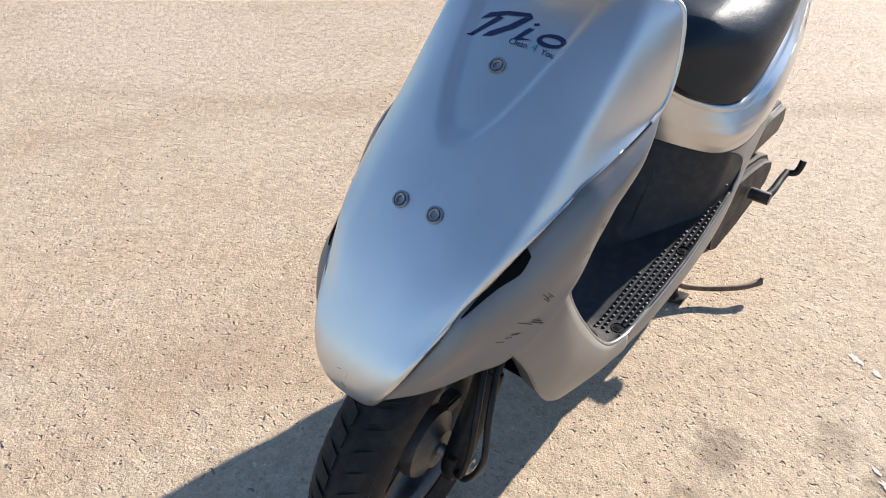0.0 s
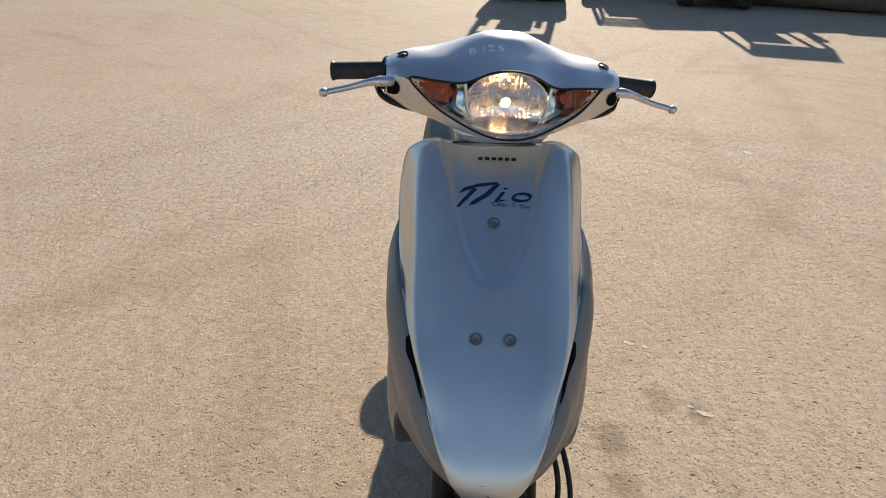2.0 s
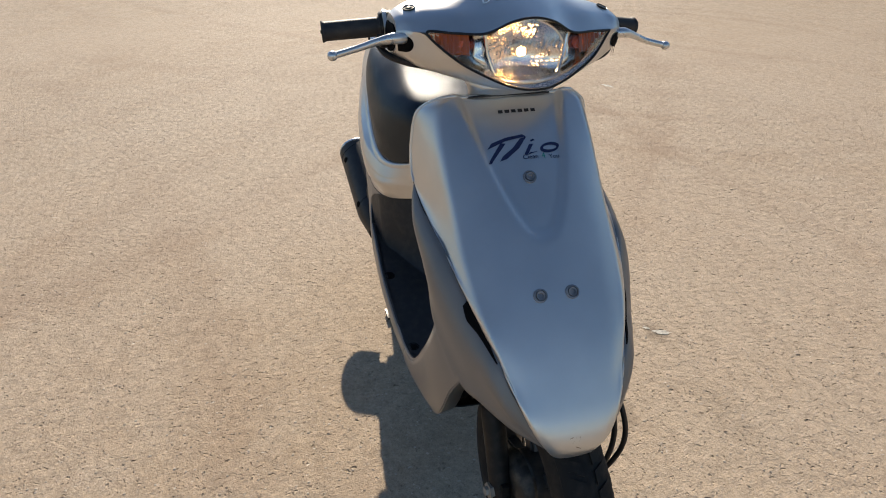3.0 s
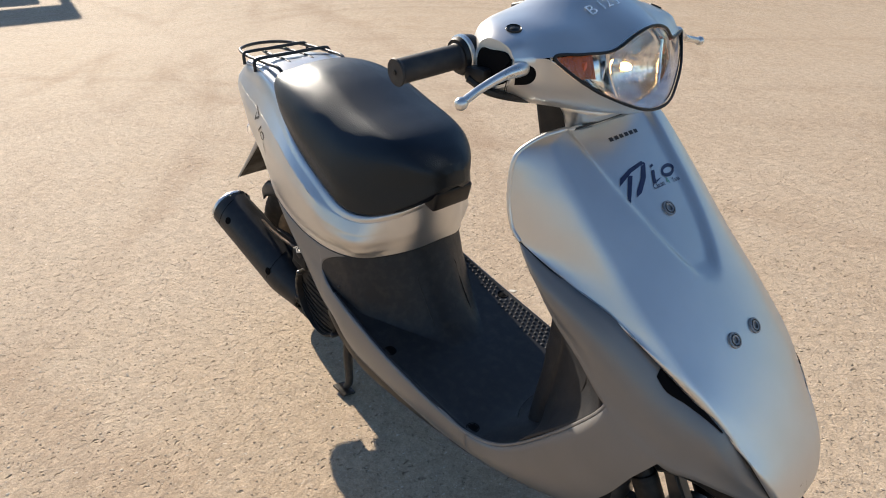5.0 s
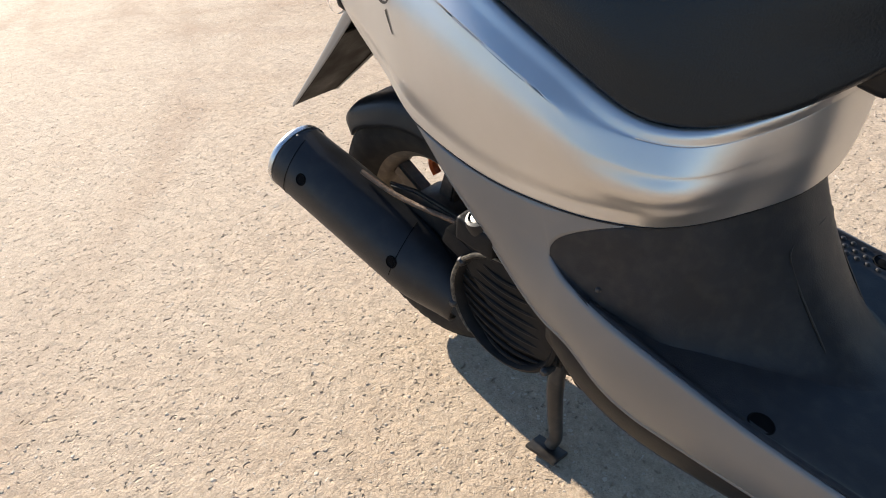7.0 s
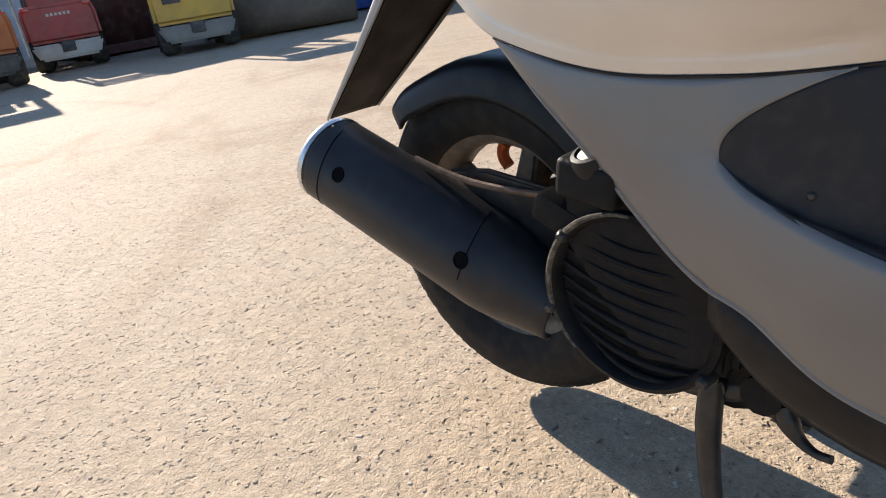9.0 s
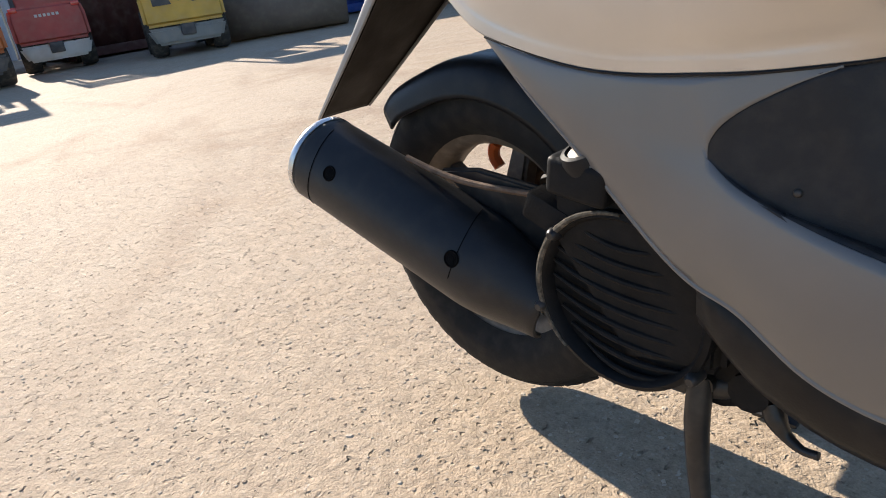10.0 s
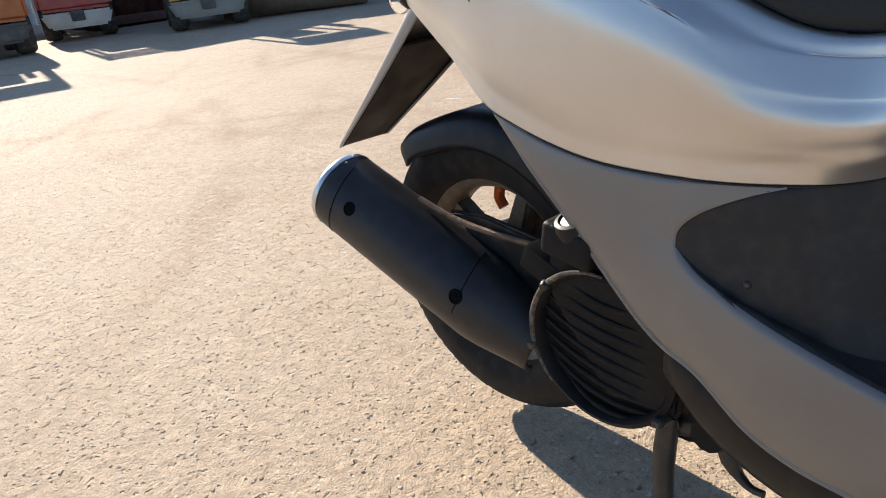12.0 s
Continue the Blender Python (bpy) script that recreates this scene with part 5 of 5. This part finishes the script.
part("lens_rim", sweep(list(edge_loop) + [edge_loop[0]], 0.0020, 200, 8), BLACKP, lamp, "black rim round the lens", m=ST)
# bowl reflector with upright flutes, and its bulb
bowl = []
for r in np.linspace(0.006, 0.060, 22):
    row = []
    for a in np.linspace(0, 2 * math.pi, 120, endpoint=False):
        y, z = r * 1.20 * math.cos(a), 0.911 + r * 0.92 * math.sin(a)
        row.append((0.268 + 9.0 * r * r + 0.0016 * math.sin(y * 900) * smooth((r - 0.014) / 0.02), y, z))
    bowl.append(row)
part("reflector_bowl", grid_bm(np.array(bowl), wrap=True)[0], BOWL, lamp, "fluted chrome bowl", thick=0.0015, m=ST)
part("bulb", lathe([(0, 0.026), (0.003, 0.025), (0.0050, 0.021), (0.0052, 0.014), (0.004, 0.006), (0.004, 0)], 20), bulb_m, lamp, "lit filament bulb", m=ST @ along((0.272, 0, 0.914), (0.33, 0, 0.914)))
part("bulb_shield", lathe([(0.0068, 0.0), (0.009, 0.002), (0.009, 0.016), (0.0085, 0.016)], 20), CHROME, lamp, m=ST @ along((0.270, 0, 0.914), (0.33, 0, 0.914)))
for s in (-1, 1):
    g = []
    for i, y in enumerate(np.linspace(0.096, 0.152, 24)):
        x1, z1 = np.interp(y, [r[0] for r in BAR], [r[1][0] for r in BAR]), np.interp(y, [r[0] for r in BAR], [r[1][1] for r in BAR])
        x2, z2 = np.interp(y, [r[0] for r in BAR], [r[9][0] for r in BAR]), np.interp(y, [r[0] for r in BAR], [r[9][1] for r in BAR])
        deep = 0.009 + 0.010 * math.sin(math.pi * (y - 0.096) / 0.056) + 0.0012 * math.sin(i * 1.9)
        cut = 0.70 + 0.30 * smooth((y - 0.096) / 0.03)
        g.append([(x1 * (1 - v * cut) + x2 * v * cut - deep, s * y, (z1 - 0.003) * (1 - v * cut) + (z2 + 0.003) * v * cut) for v in np.linspace(0, 1, 12)])
    part("winker_reflector", grid_bm(np.array(g))[0], AMBER, lamp, "amber winker behind the lens", thick=0.002, m=ST)
    part("winker_bulb", lathe([(0, 0.018), (0.008, 0.015), (0.0105, 0.007), (0.008, 0)], 16), ORANGE, lamp, "amber bulb", m=ST @ along((0.278, s * 0.099, 0.927), (0.32, s * 0.102, 0.927)))
    # bright facets between the bowl and the winker
    wedge = [[(0.296, s * 0.068, 0.944), (0.287, s * 0.096, 0.944)], [(0.300, s * 0.066, 0.926), (0.283, s * 0.094, 0.926)], [(0.303, s * 0.062, 0.908), (0.287, s * 0.098, 0.912)], [(0.310, s * 0.054, 0.888), (0.298, s * 0.090, 0.902)]]
    part("reflector_wedge", grid_bm(np.array(wedge))[0], BOWL, lamp, "bright reflector facets", thick=0.0015, m=ST, sharp=8)
    part("divider", sweep([(0.300, s * 0.071, 0.944), (0.304, s * 0.066, 0.915), (0.312, s * 0.055, 0.886)], 0.003, 16, 8), CHROME, lamp, m=ST)
    # grips, levers and controls
    grip = part("grip", join(lathe([(0, 0.0), (0.004, 0.0012), (0.0165, 0.0008), (0.0176, 0.003), (0.0160, 0.006)] + [(0.0152 + 0.0006 * (k % 2), 0.008 + 0.0022 * k) for k in range(40)] + [(0.019, 0.098), (0.022, 0.102), (0.022, 0.108)], 40)), GRIP, scooter, "black ribbed rubber grip", m=ST @ along((0.149, s * 0.297, 0.924), (0.166, s * 0.18, 0.936)))
    part("grip_end_hole", lathe([(0, -0.0008), (0.0028, -0.0008), (0.003, 0.001)], 12), BLACKP, grip, m=ST @ along((0.149, s * 0.297, 0.924), (0.166, s * 0.18, 0.936)))
    part("throttle_collar" if s < 0 else "switch_collar", lathe([(0, 0), (0.022, 0), (0.0245, 0.004), (0.0245, 0.020), (0.023, 0.026), (0, 0.026)], 32), BLACKP, scooter, "black control collar", m=ST @ along((0.162, s * 0.202, 0.933), (0.166, s * 0.18, 0.936)))
    part("bar_ring", lathe([(0.022, 0), (0.0262, 0.002), (0.0262, 0.007), (0.022, 0.009)], 32), LEVER, scooter, "aluminium collar", m=ST @ along((0.163, s * 0.198, 0.934), (0.166, s * 0.18, 0.936)))
    fx = 0.0 if s < 0 else -0.012
    part("brake_lever", join(sweep([(0.240 + fx, s * 0.174, 0.932), (0.260 + fx, s * 0.190, 0.933), (0.267 + fx, s * 0.207, 0.9345), (0.262 + fx, s * 0.228, 0.930), (0.256 + fx, s * 0.260, 0.919), (0.262 + fx, s * 0.296, 0.911)], [0.0075, 0.0085, 0.0088, 0.0062, 0.0052, 0.0052], 44, 12), lathe([(0, -0.0078), (0.0042, -0.0068), (0.0068, -0.004), (0.0078, 0), (0.0068, 0.004), (0.0042, 0.0068), (0, 0.0078)], 20, Matrix.Translation((0.2635 + fx, s * 0.301, 0.910)))), LEVER, scooter, "polished aluminium brake lever", m=ST)
    part("lever_perch", join(box(0.034, 0.020, 0.018, Matrix.Translation((0.204, s * 0.206, 0.919)), 0.006), sweep([(0.195, s * 0.215, 0.914), (0.220, s * 0.204, 0.900), (0.240, s * 0.17, 0.890), (0.235, s * 0.11, 0.878), (0.222, s * 0.07, 0.872)], 0.0055, 30, 8)), BLACKP, scooter, "black lever perch with cable", m=ST)
    end = [(0.222 + (x - 0.222) * 0.88, min(0.950, 0.934 + (z - 0.934) * 0.88)) for x, z in BAR[-1][1:]]
    # black plate stands for the shade inside the cover's open end
    part("cover_end", prism([(p[0], p[2]) for p in cr([(a, 0, b) for a, b in end + end[:1]], 41)[:-1]], 0.004, "y", 0.001, m=Matrix.Translation((0, s * 0.1995, 0))), HOLE, cowl, "black plate painted as the shaded open end of the cover", m=ST)
    slot = [(0.004 + 0.0115 * math.cos(a), 0.0115 * math.sin(a)) for a in np.linspace(-math.pi / 2, math.pi / 2, 12)] + [(-0.010, 0.011), (-0.010, -0.012)]
    slot = slot if s < 0 else [(-a, b) for a, b in slot[::-1]]
    # black patch on the closed surface paints the slot's inner shade
    decal("lever_slot", [slot], ST @ Vector((0.262, s * 0.190, 0.925)), ST.to_3x3() @ Vector((-s * 0.66, 0.75, 0)), ST.to_3x3() @ Vector((0, 0, 1)), COWL_BVH, 0.0014, HOLE, cowl, "slot for the lever, its shade painted as a black patch", cell=0.003)
    hit, nor, _, _ = COWL_BVH.find_nearest(ST @ Vector((0.2315, s * 0.1755, 0.985)))
    if nor.z < 0:
        nor = -nor
    part("cover_screw_hole", lathe([(0, 0.0012), (0.004, 0.0012), (0.0045, 0.0008), (0.0085, 0.0008), (0.0095, 0.0018), (0.0102, 0.0)], 20), BLACKP, cowl, "dark screw hole", m=along(hit, hit + nor))
# chalk writing on the cowl
for ch, off in (("B", -0.066), ("1", -0.048), ("2", -0.036), ("5", -0.020)):
    lettering(ch, 0.024, ST @ Vector((0.275, off, 0.995)), ST.to_3x3() @ Vector((0, 1, 0)), ST.to_3x3() @ Vector((-0.86, 0, 0.5)), COWL_BVH, 0.0016, CHALK, cowl).name = "chalk_mark"
part("speedometer", join(box(0.075, 0.12, 0.016, Matrix.Translation((0.165, 0, 0.986)) @ Matrix.Rotation(radians(-14), 4, "Y"), 0.007, 3)), BLACKP, cowl, "black instrument panel", m=ST)
# neck below the cover
neck = []
for z, xf, xb, w in ((0.868, 0.306, 0.216, 0.084), (0.860, 0.306, 0.226, 0.080), (0.853, 0.296, 0.231, 0.076), (0.846, 0.284, 0.236, 0.074), (0.832, 0.274, 0.243, 0.072)):
    xc, rx = (xf + xb) / 2, (xf - xb) / 2
    neck.append([(xc + rx * math.copysign(abs(math.cos(a)) ** 0.7, math.cos(a)), w * math.copysign(abs(math.sin(a)) ** 0.7, math.sin(a)), z) for a in np.linspace(0, 2 * math.pi, 40, endpoint=False)])
part("neck_cover", grid_bm(np.array(neck), wrap=True)[0], SILVER, cowl, "silver neck cover", thick=0.003, m=ST)
part("steering_stem", join(box(0.060, 0.070, 0.15, Matrix.Translation((0.196, 0, 0.850)) @ Matrix.Rotation(radians(-14), 4, "Y"), 0.010, 3)), BLACKP, scooter, "black steering stem cover", m=ST)

# ---- the far edge of the yard ----
def painted(name, color, rough=0.5):
    return mat(name, color, rough, 0, 0, 3.0, 0.18, 0.1, 60, 0.1, 0.22)


RED, YELLOW, ORANGEP = painted("red_paint", (0.46, 0.085, 0.07)), painted("yellow_paint", (0.58, 0.36, 0.06)), painted("orange_paint", (0.40, 0.11, 0.02))
OFFWHITE, GREYP, BLUEP = painted("off_white_paint", (0.60, 0.58, 0.54)), painted("grey_paint", (0.20, 0.20, 0.19)), painted("blue_paint", (0.03, 0.09, 0.38))
DARKP, CONCRETE, FENCE = painted("dark_paint", (0.045, 0.045, 0.05)), painted("dusty_steel", (0.15, 0.115, 0.09), 0.8), painted("pale_sheet_metal", (0.50, 0.54, 0.56))
BROWNP = painted("brown_red_paint", (0.10, 0.034, 0.026))
TYREFAR = mat("forklift_tyre", (0.03, 0.028, 0.026), 0.8, 0, 0, 6, 0.3, 0.1, 60, 0.05, 0.25)


def forklift(label, x, y, yaw, upper, lower, width=1.30, solid=False):
    """A counterbalance forklift; its rear points along local -y."""
    f = tagged(new("forklift"), label, "forklift", "parked forklifts")
    w = width
    part("counterweight", prism([(-w / 2, 0.42), (w / 2, 0.42), (w / 2 * 1.0, 0.80), (w / 2 * 0.93, 0.98), (-w / 2 * 0.93, 0.98), (-w / 2, 0.80)], 0.55, "y", 0.06, 3, m=Matrix.Translation((0, -0.80, 0))), upper, f)
    part("bumper", prism([(-w / 2 * 0.98, 0.40), (-w / 2 * 0.80, 0.16), (w / 2 * 0.80, 0.16), (w / 2 * 0.98, 0.40)], 0.56, "y", 0.04, 2, m=Matrix.Translation((0, -0.81, 0))), lower, f)
    part("tow_hitch", box(0.20, 0.06, 0.16, Matrix.Translation((0, -1.10, 0.34)), 0.02), DARKP, f, "dark hitch")
    for s in (-1, 1):
        if upper is not RED:
            part("vent", prism([(s * 0.14, 0.70), (s * 0.40, 0.70), (s * 0.40, 0.90), (s * 0.20, 0.86)], 0.02, "y", 0.004, m=Matrix.Translation((0, -1.081, 0))), DARKP, f, "dark vent")
        part("rear_wheel", lathe([(0, -0.10), (0.16, -0.10), (0.19, -0.12), (0.26, -0.12), (0.285, -0.08), (0.285, 0.08), (0.26, 0.12), (0.19, 0.12), (0.16, 0.10), (0, 0.10)], 32, Matrix.Translation((s * (w / 2 - 0.13), -0.72, 0.285)) @ Matrix.Rotation(radians(90), 4, "Z")), TYREFAR, f)
        part("front_wheel", lathe([(0, -0.12), (0.20, -0.12), (0.24, -0.14), (0.33, -0.14), (0.36, -0.10), (0.36, 0.10), (0.33, 0.14), (0.24, 0.14), (0.20, 0.12), (0, 0.12)], 32, Matrix.Translation((s * (w / 2 - 0.12), 0.75, 0.36)) @ Matrix.Rotation(radians(90), 4, "Z")), TYREFAR, f)
        part("rear_post", sweep([(s * w * 0.38, -0.62, 0.96), (s * w * 0.37, -0.52, 1.5), (s * w * 0.36, -0.40, 2.08)], 0.035, 14, 8), DARKP, f)
        part("front_post", sweep([(s * w * 0.40, 0.66, 0.70), (s * w * 0.38, 0.50, 1.4), (s * w * 0.36, 0.30, 2.08)], 0.035, 14, 8), DARKP, f)
        part("mast_rail", box(0.09, 0.14, 2.1, Matrix.Translation((s * 0.36, 1.05, 1.15)), 0.01), DARKP, f)
        part("fork", box(0.11, 1.05, 0.045, Matrix.Translation((s * 0.28, 1.62, 0.10)), 0.01), DARKP, f)
        part("tail_light", box(0.12, 0.03, 0.07, Matrix.Translation((s * w * 0.40, -1.075, 0.93)), 0.01), REDLENS, f)
    part("body", box(w * 0.82, 1.25, 0.55, Matrix.Translation((0, 0.10, 0.62)), 0.04), lower, f)
    part("engine_hood", box(w * 0.72, 0.75, 0.28, Matrix.Translation((0, -0.25, 1.02)), 0.06, 3), upper, f)
    part("seat", join(box(0.48, 0.45, 0.12, Matrix.Translation((0, -0.15, 1.22)), 0.04), box(0.46, 0.12, 0.45, Matrix.Translation((0, -0.38, 1.45)), 0.04)), DARKP, f)
    part("steering_wheel", lathe([(0.15, -0.012), (0.175, 0), (0.15, 0.012)], 24, Matrix.Translation((0, 0.30, 1.38)) @ Matrix.Rotation(radians(55), 4, "X")), DARKP, f)
    for i in range(7):
        part("roof_bar", box(w * 0.72, 0.045, 0.03, Matrix.Translation((0, -0.38 + i * 0.115, 2.10)), 0.006), DARKP, f)
    # unseen sheet, added so that the roof throws an unbroken shadow
    if solid:
        part("shadow_panel", box(w * 0.74, 0.80, 0.02, Matrix.Translation((0, -0.04, 2.125)), 0.004), DARKP, f, "added sheet over the roof bars that makes their shadow solid")
    part("roof_frame", join(*[box(0.05, 0.78, 0.05, Matrix.Translation((s * w * 0.36, -0.04, 2.09)), 0.01) for s in (-1, 1)]), DARKP, f)
    part("cross_beam", box(0.80, 0.05, 0.10, Matrix.Translation((0, 1.06, 0.42)), 0.01), DARKP, f)
    part("carriage", box(0.90, 0.06, 0.40, Matrix.Translation((0, 1.14, 0.32)), 0.01), DARKP, f)
    part("badge_bars", join(*[box(0.040, 0.008, 0.042, Matrix.Translation((-0.15 + 0.060 * i, -1.079, 0.82)), 0.002) for i in range(6)]) if upper is RED else join(box(0.09, 0.008, 0.09, Matrix.Translation((0, -1.079, 0.78)), 0.002)), OFFWHITE if upper is RED else DARKP, f, "row of pale bars" if upper is RED else "dark mark")
    f.matrix_basis = pose(x, y, rise(x, y) - 0.005, 0, 0, yaw)
    return f


forklift("red forklift with off-white lower bumper parked in shade", -13.20, 2.98, 76, RED, OFFWHITE, 1.08)
forklift("yellow forklift with grey lower part parked in shade", -11.15, 4.35, 69, YELLOW, GREYP, 1.16, True)
forklift("worn orange forklift parked at the yard edge", -11.70, 1.18, 84, ORANGEP, DARKP, 1.30, True)
forklift("dark grey forklift parked behind the orange one", -14.6, 1.75, 80, GREYP, DARKP, 1.2)
forklift("dark grey forklift parked far across the yard", -15.2, -3.6, 95, GREYP, DARKP, 1.3)
forklift("dark grey forklift parked far across the yard", -13.6, -8.2, 100, GREYP, DARKP, 1.3)


def container(label, x, y, yaw, length, material, high=2.59):
    c = tagged(new("shipping_container"), label, "container")
    n = int(length / 0.28)
    for s in (-1, 1):
        pts = []
        for i in range(n):
            a = -length / 2 + 0.12 + i * (length - 0.24) / n
            st = (length - 0.24) / n
            pts += [(a, 0.0), (a + st * 0.25, 0.0), (a + st * 0.5, 0.035), (a + st * 0.75, 0.035)]
        g = np.array([[(a, s * (1.19 - d), 0.16), (a, s * (1.19 - d), high - 0.10)] for a, d in pts])
        part("side_wall", grid_bm(g)[0], material, c, sharp=20, thick=0.004)
        part("bottom_rail", box(length, 0.10, 0.16, Matrix.Translation((0, s * 1.17, 0.09)), 0.01), material, c)
        part("top_rail", box(length, 0.08, 0.10, Matrix.Translation((0, s * 1.18, high - 0.05)), 0.01), material, c)
        part("end_wall", box(0.06, 2.3, high - 0.2, Matrix.Translation((s * (length / 2 - 0.06), 0, high / 2)), 0.01), material, c)
        for e in (-1, 1):
            part("corner_post", box(0.14, 0.14, high, Matrix.Translation((e * (length / 2 - 0.07), s * 1.14, high / 2)), 0.01), material, c)
    part("roof", box(length - 0.05, 2.36, 0.05, Matrix.Translation((0, 0, high - 0.06)), 0.01), material, c)
    part("floor", box(length - 0.05, 2.30, 0.08, Matrix.Translation((0, 0, 0.14)), 0.01), DARKP, c)
    c.matrix_basis = pose(x, y, rise(x, y), 0, 0, yaw)
    return c


container("blue corrugated steel shipping container", -13.2, 9.0, 62, 6.06, BLUEP)
# made-up box, sized and placed to throw the broad shadow on the yard
container("short brown-red steel container added to cast a solid shadow", -14.9, 4.8, 88, 2.99, BROWNP)
container("dark corrugated steel shipping container in shade", -8.6, 10.6, 35, 6.06, DARKP)


def loader_bucket(x, y, yaw):
    b = tagged(new("loader_bucket"), "dusty brown steel loader bucket lying on the ground", "bucket")
    out = cr([(0.0, 0, 0.0), (0.55, 0, 0.02), (0.80, 0, 0.22), (0.82, 0, 0.50), (0.62, 0, 0.74), (0.45, 0, 0.78)], 20)
    part("shell", grid_bm(np.array([[(s * 1.15, p[0], p[2] + 0.015) for s in (-1, 1)] for p in out]))[0], CONCRETE, b, thick=0.03)
    for s in (-1, 1):
        part("end_plate", prism([(p[0], p[2] + 0.015) for p in out], 0.03, "x", m=Matrix.Translation((s * 1.15, 0, 0))), CONCRETE, b)
    for i in range(6):
        part("tooth", box(0.09, 0.22, 0.05, Matrix.Translation((-1.0 + 0.4 * i, -0.06, 0.035)), 0.012), CONCRETE, b)
    b.matrix_basis = pose(x, y, rise(x, y), 0, 0, yaw)
    return b


loader_bucket(-10.9, 5.9, 238)


def fence(x0, y0, x1, y1, high):
    f = tagged(new("sheet_metal_fence"), "pale corrugated sheet metal fence with posts", "fence", kind="structure")
    L, ang = math.hypot(x1 - x0, y1 - y0), math.atan2(y1 - y0, x1 - x0)
    n = int(L / 2.0)
    me = None
    for i in range(n):
        if me is None:
            pts = [(k * 0.05, 0.018 * math.sin(k * math.pi / 2)) for k in range(40)]
            ob = part("sheet", grid_bm(np.array([[(a, d, 0.05), (a, d, high)] for a, d in pts]))[0], FENCE, f, thick=0.002)
            me = ob.data
        else:
            ob = new("sheet", me)
            ob.parent = f
        ob.matrix_basis = Matrix.Translation((i * 2.0, 0, 0))
        part("post", box(0.08, 0.08, high + 0.1, Matrix.Translation((i * 2.0, 0.07, high / 2)), 0.008), GREYP, f)
    f.matrix_basis = Matrix.Translation((x0, y0, rise((x0 + x1) / 2, (y0 + y1) / 2) - 0.08)) @ Matrix.Rotation(ang, 4, "Z")
    return f


fence(-21.5, -14, -19.5, 9, 3.0)
fence(-19.5, 9, -4, 17, 3.0)


# pale paint spots and loose stones near the scooter
def splat(x, y, rx, ry, turn, seed):
    random.seed(seed)
    pts = []
    for a in np.linspace(0, 2 * math.pi, 18, endpoint=False):
        k = random.uniform(0.55, 1.1)
        px, py = rx * k * math.cos(a), ry * k * math.sin(a)
        pts.append((x + math.cos(turn) * px - math.sin(turn) * py, y + math.sin(turn) * px + math.cos(turn) * py))
    bm = bmesh.new()
    bm.faces.new([bm.verts.new((a, b, 0.0015)) for a, b in pts])
    return tagged(part("paint_spot", bm, WHITE_SPOT, label="chalky white spot on the asphalt"), category="spot", kind="structure")


WHITE_SPOT = mat("chalky_white", (0.62, 0.58, 0.50), 0.9, 0, 0, 90, 0.35, 0.6, 150, 0, 0.35)
for i, (x, y, rx, ry, tn) in enumerate(((-0.425, 0.507, 0.022, 0.010, 1.0), (-0.405, 0.553, 0.016, 0.009, 0.8), (-0.085, 0.640, 0.030, 0.012, 1.2), (-0.115, 0.605, 0.012, 0.006, 0.9), (-2.6, 1.7, 0.05, 0.02, 0.4))):
    splat(x, y, rx, ry, tn, i + 20)


def stones(n):
    random.seed(9)
    verts, faces = [], []
    for _ in range(n):
        r = random.random() ** 0.6 * 3.2
        a = random.uniform(0, 2 * math.pi)
        x, y = -0.45 + r * math.cos(a), r * math.sin(a)
        s = random.choice((0.0016, 0.002, 0.002, 0.0025, 0.003, 0.004)) * random.uniform(0.7, 1.2)
        base = len(verts)
        h = min(s, 0.003) * random.uniform(0.25, 0.6)
        k = random.uniform(0, 6)
        for j in range(5):
            q = k + j * 1.257
            verts.append((x + s * random.uniform(0.75, 1.2) * math.cos(q), y + s * random.uniform(0.75, 1.2) * math.sin(q), 0.0))
        for j in range(5):
            q = k + j * 1.257 + 0.3
            verts.append((x + 0.6 * s * math.cos(q), y + 0.6 * s * math.sin(q), h))
        faces += [(base + j, base + (j + 1) % 5, base + 5 + (j + 1) % 5, base + 5 + j) for j in range(5)] + [tuple(base + 5 + j for j in range(5))]
    me = bpy.data.meshes.new("grit")
    me.from_pydata(verts, [], faces)
    m = bpy.data.materials.new("grit")
    m.use_nodes = True
    b = m.node_tree.nodes["Principled BSDF"]
    b.inputs["Roughness"].default_value = 0.85
    gi = m.node_tree.nodes.new("ShaderNodeNewGeometry")
    rp = m.node_tree.nodes.new("ShaderNodeValToRGB")
    rp.color_ramp.elements[0].color, rp.color_ramp.elements[1].color = (0.30, 0.22, 0.15, 1), (0.66, 0.56, 0.44, 1)
    m.node_tree.links.new(gi.outputs["Random Per Island"], rp.inputs[0])
    m.node_tree.links.new(rp.outputs[0], b.inputs["Base Color"])
    me.materials.append(m)
    return tagged(new("grit", me), "loose sandy grit on the asphalt", "grit", kind="stuff")


stones(28000)
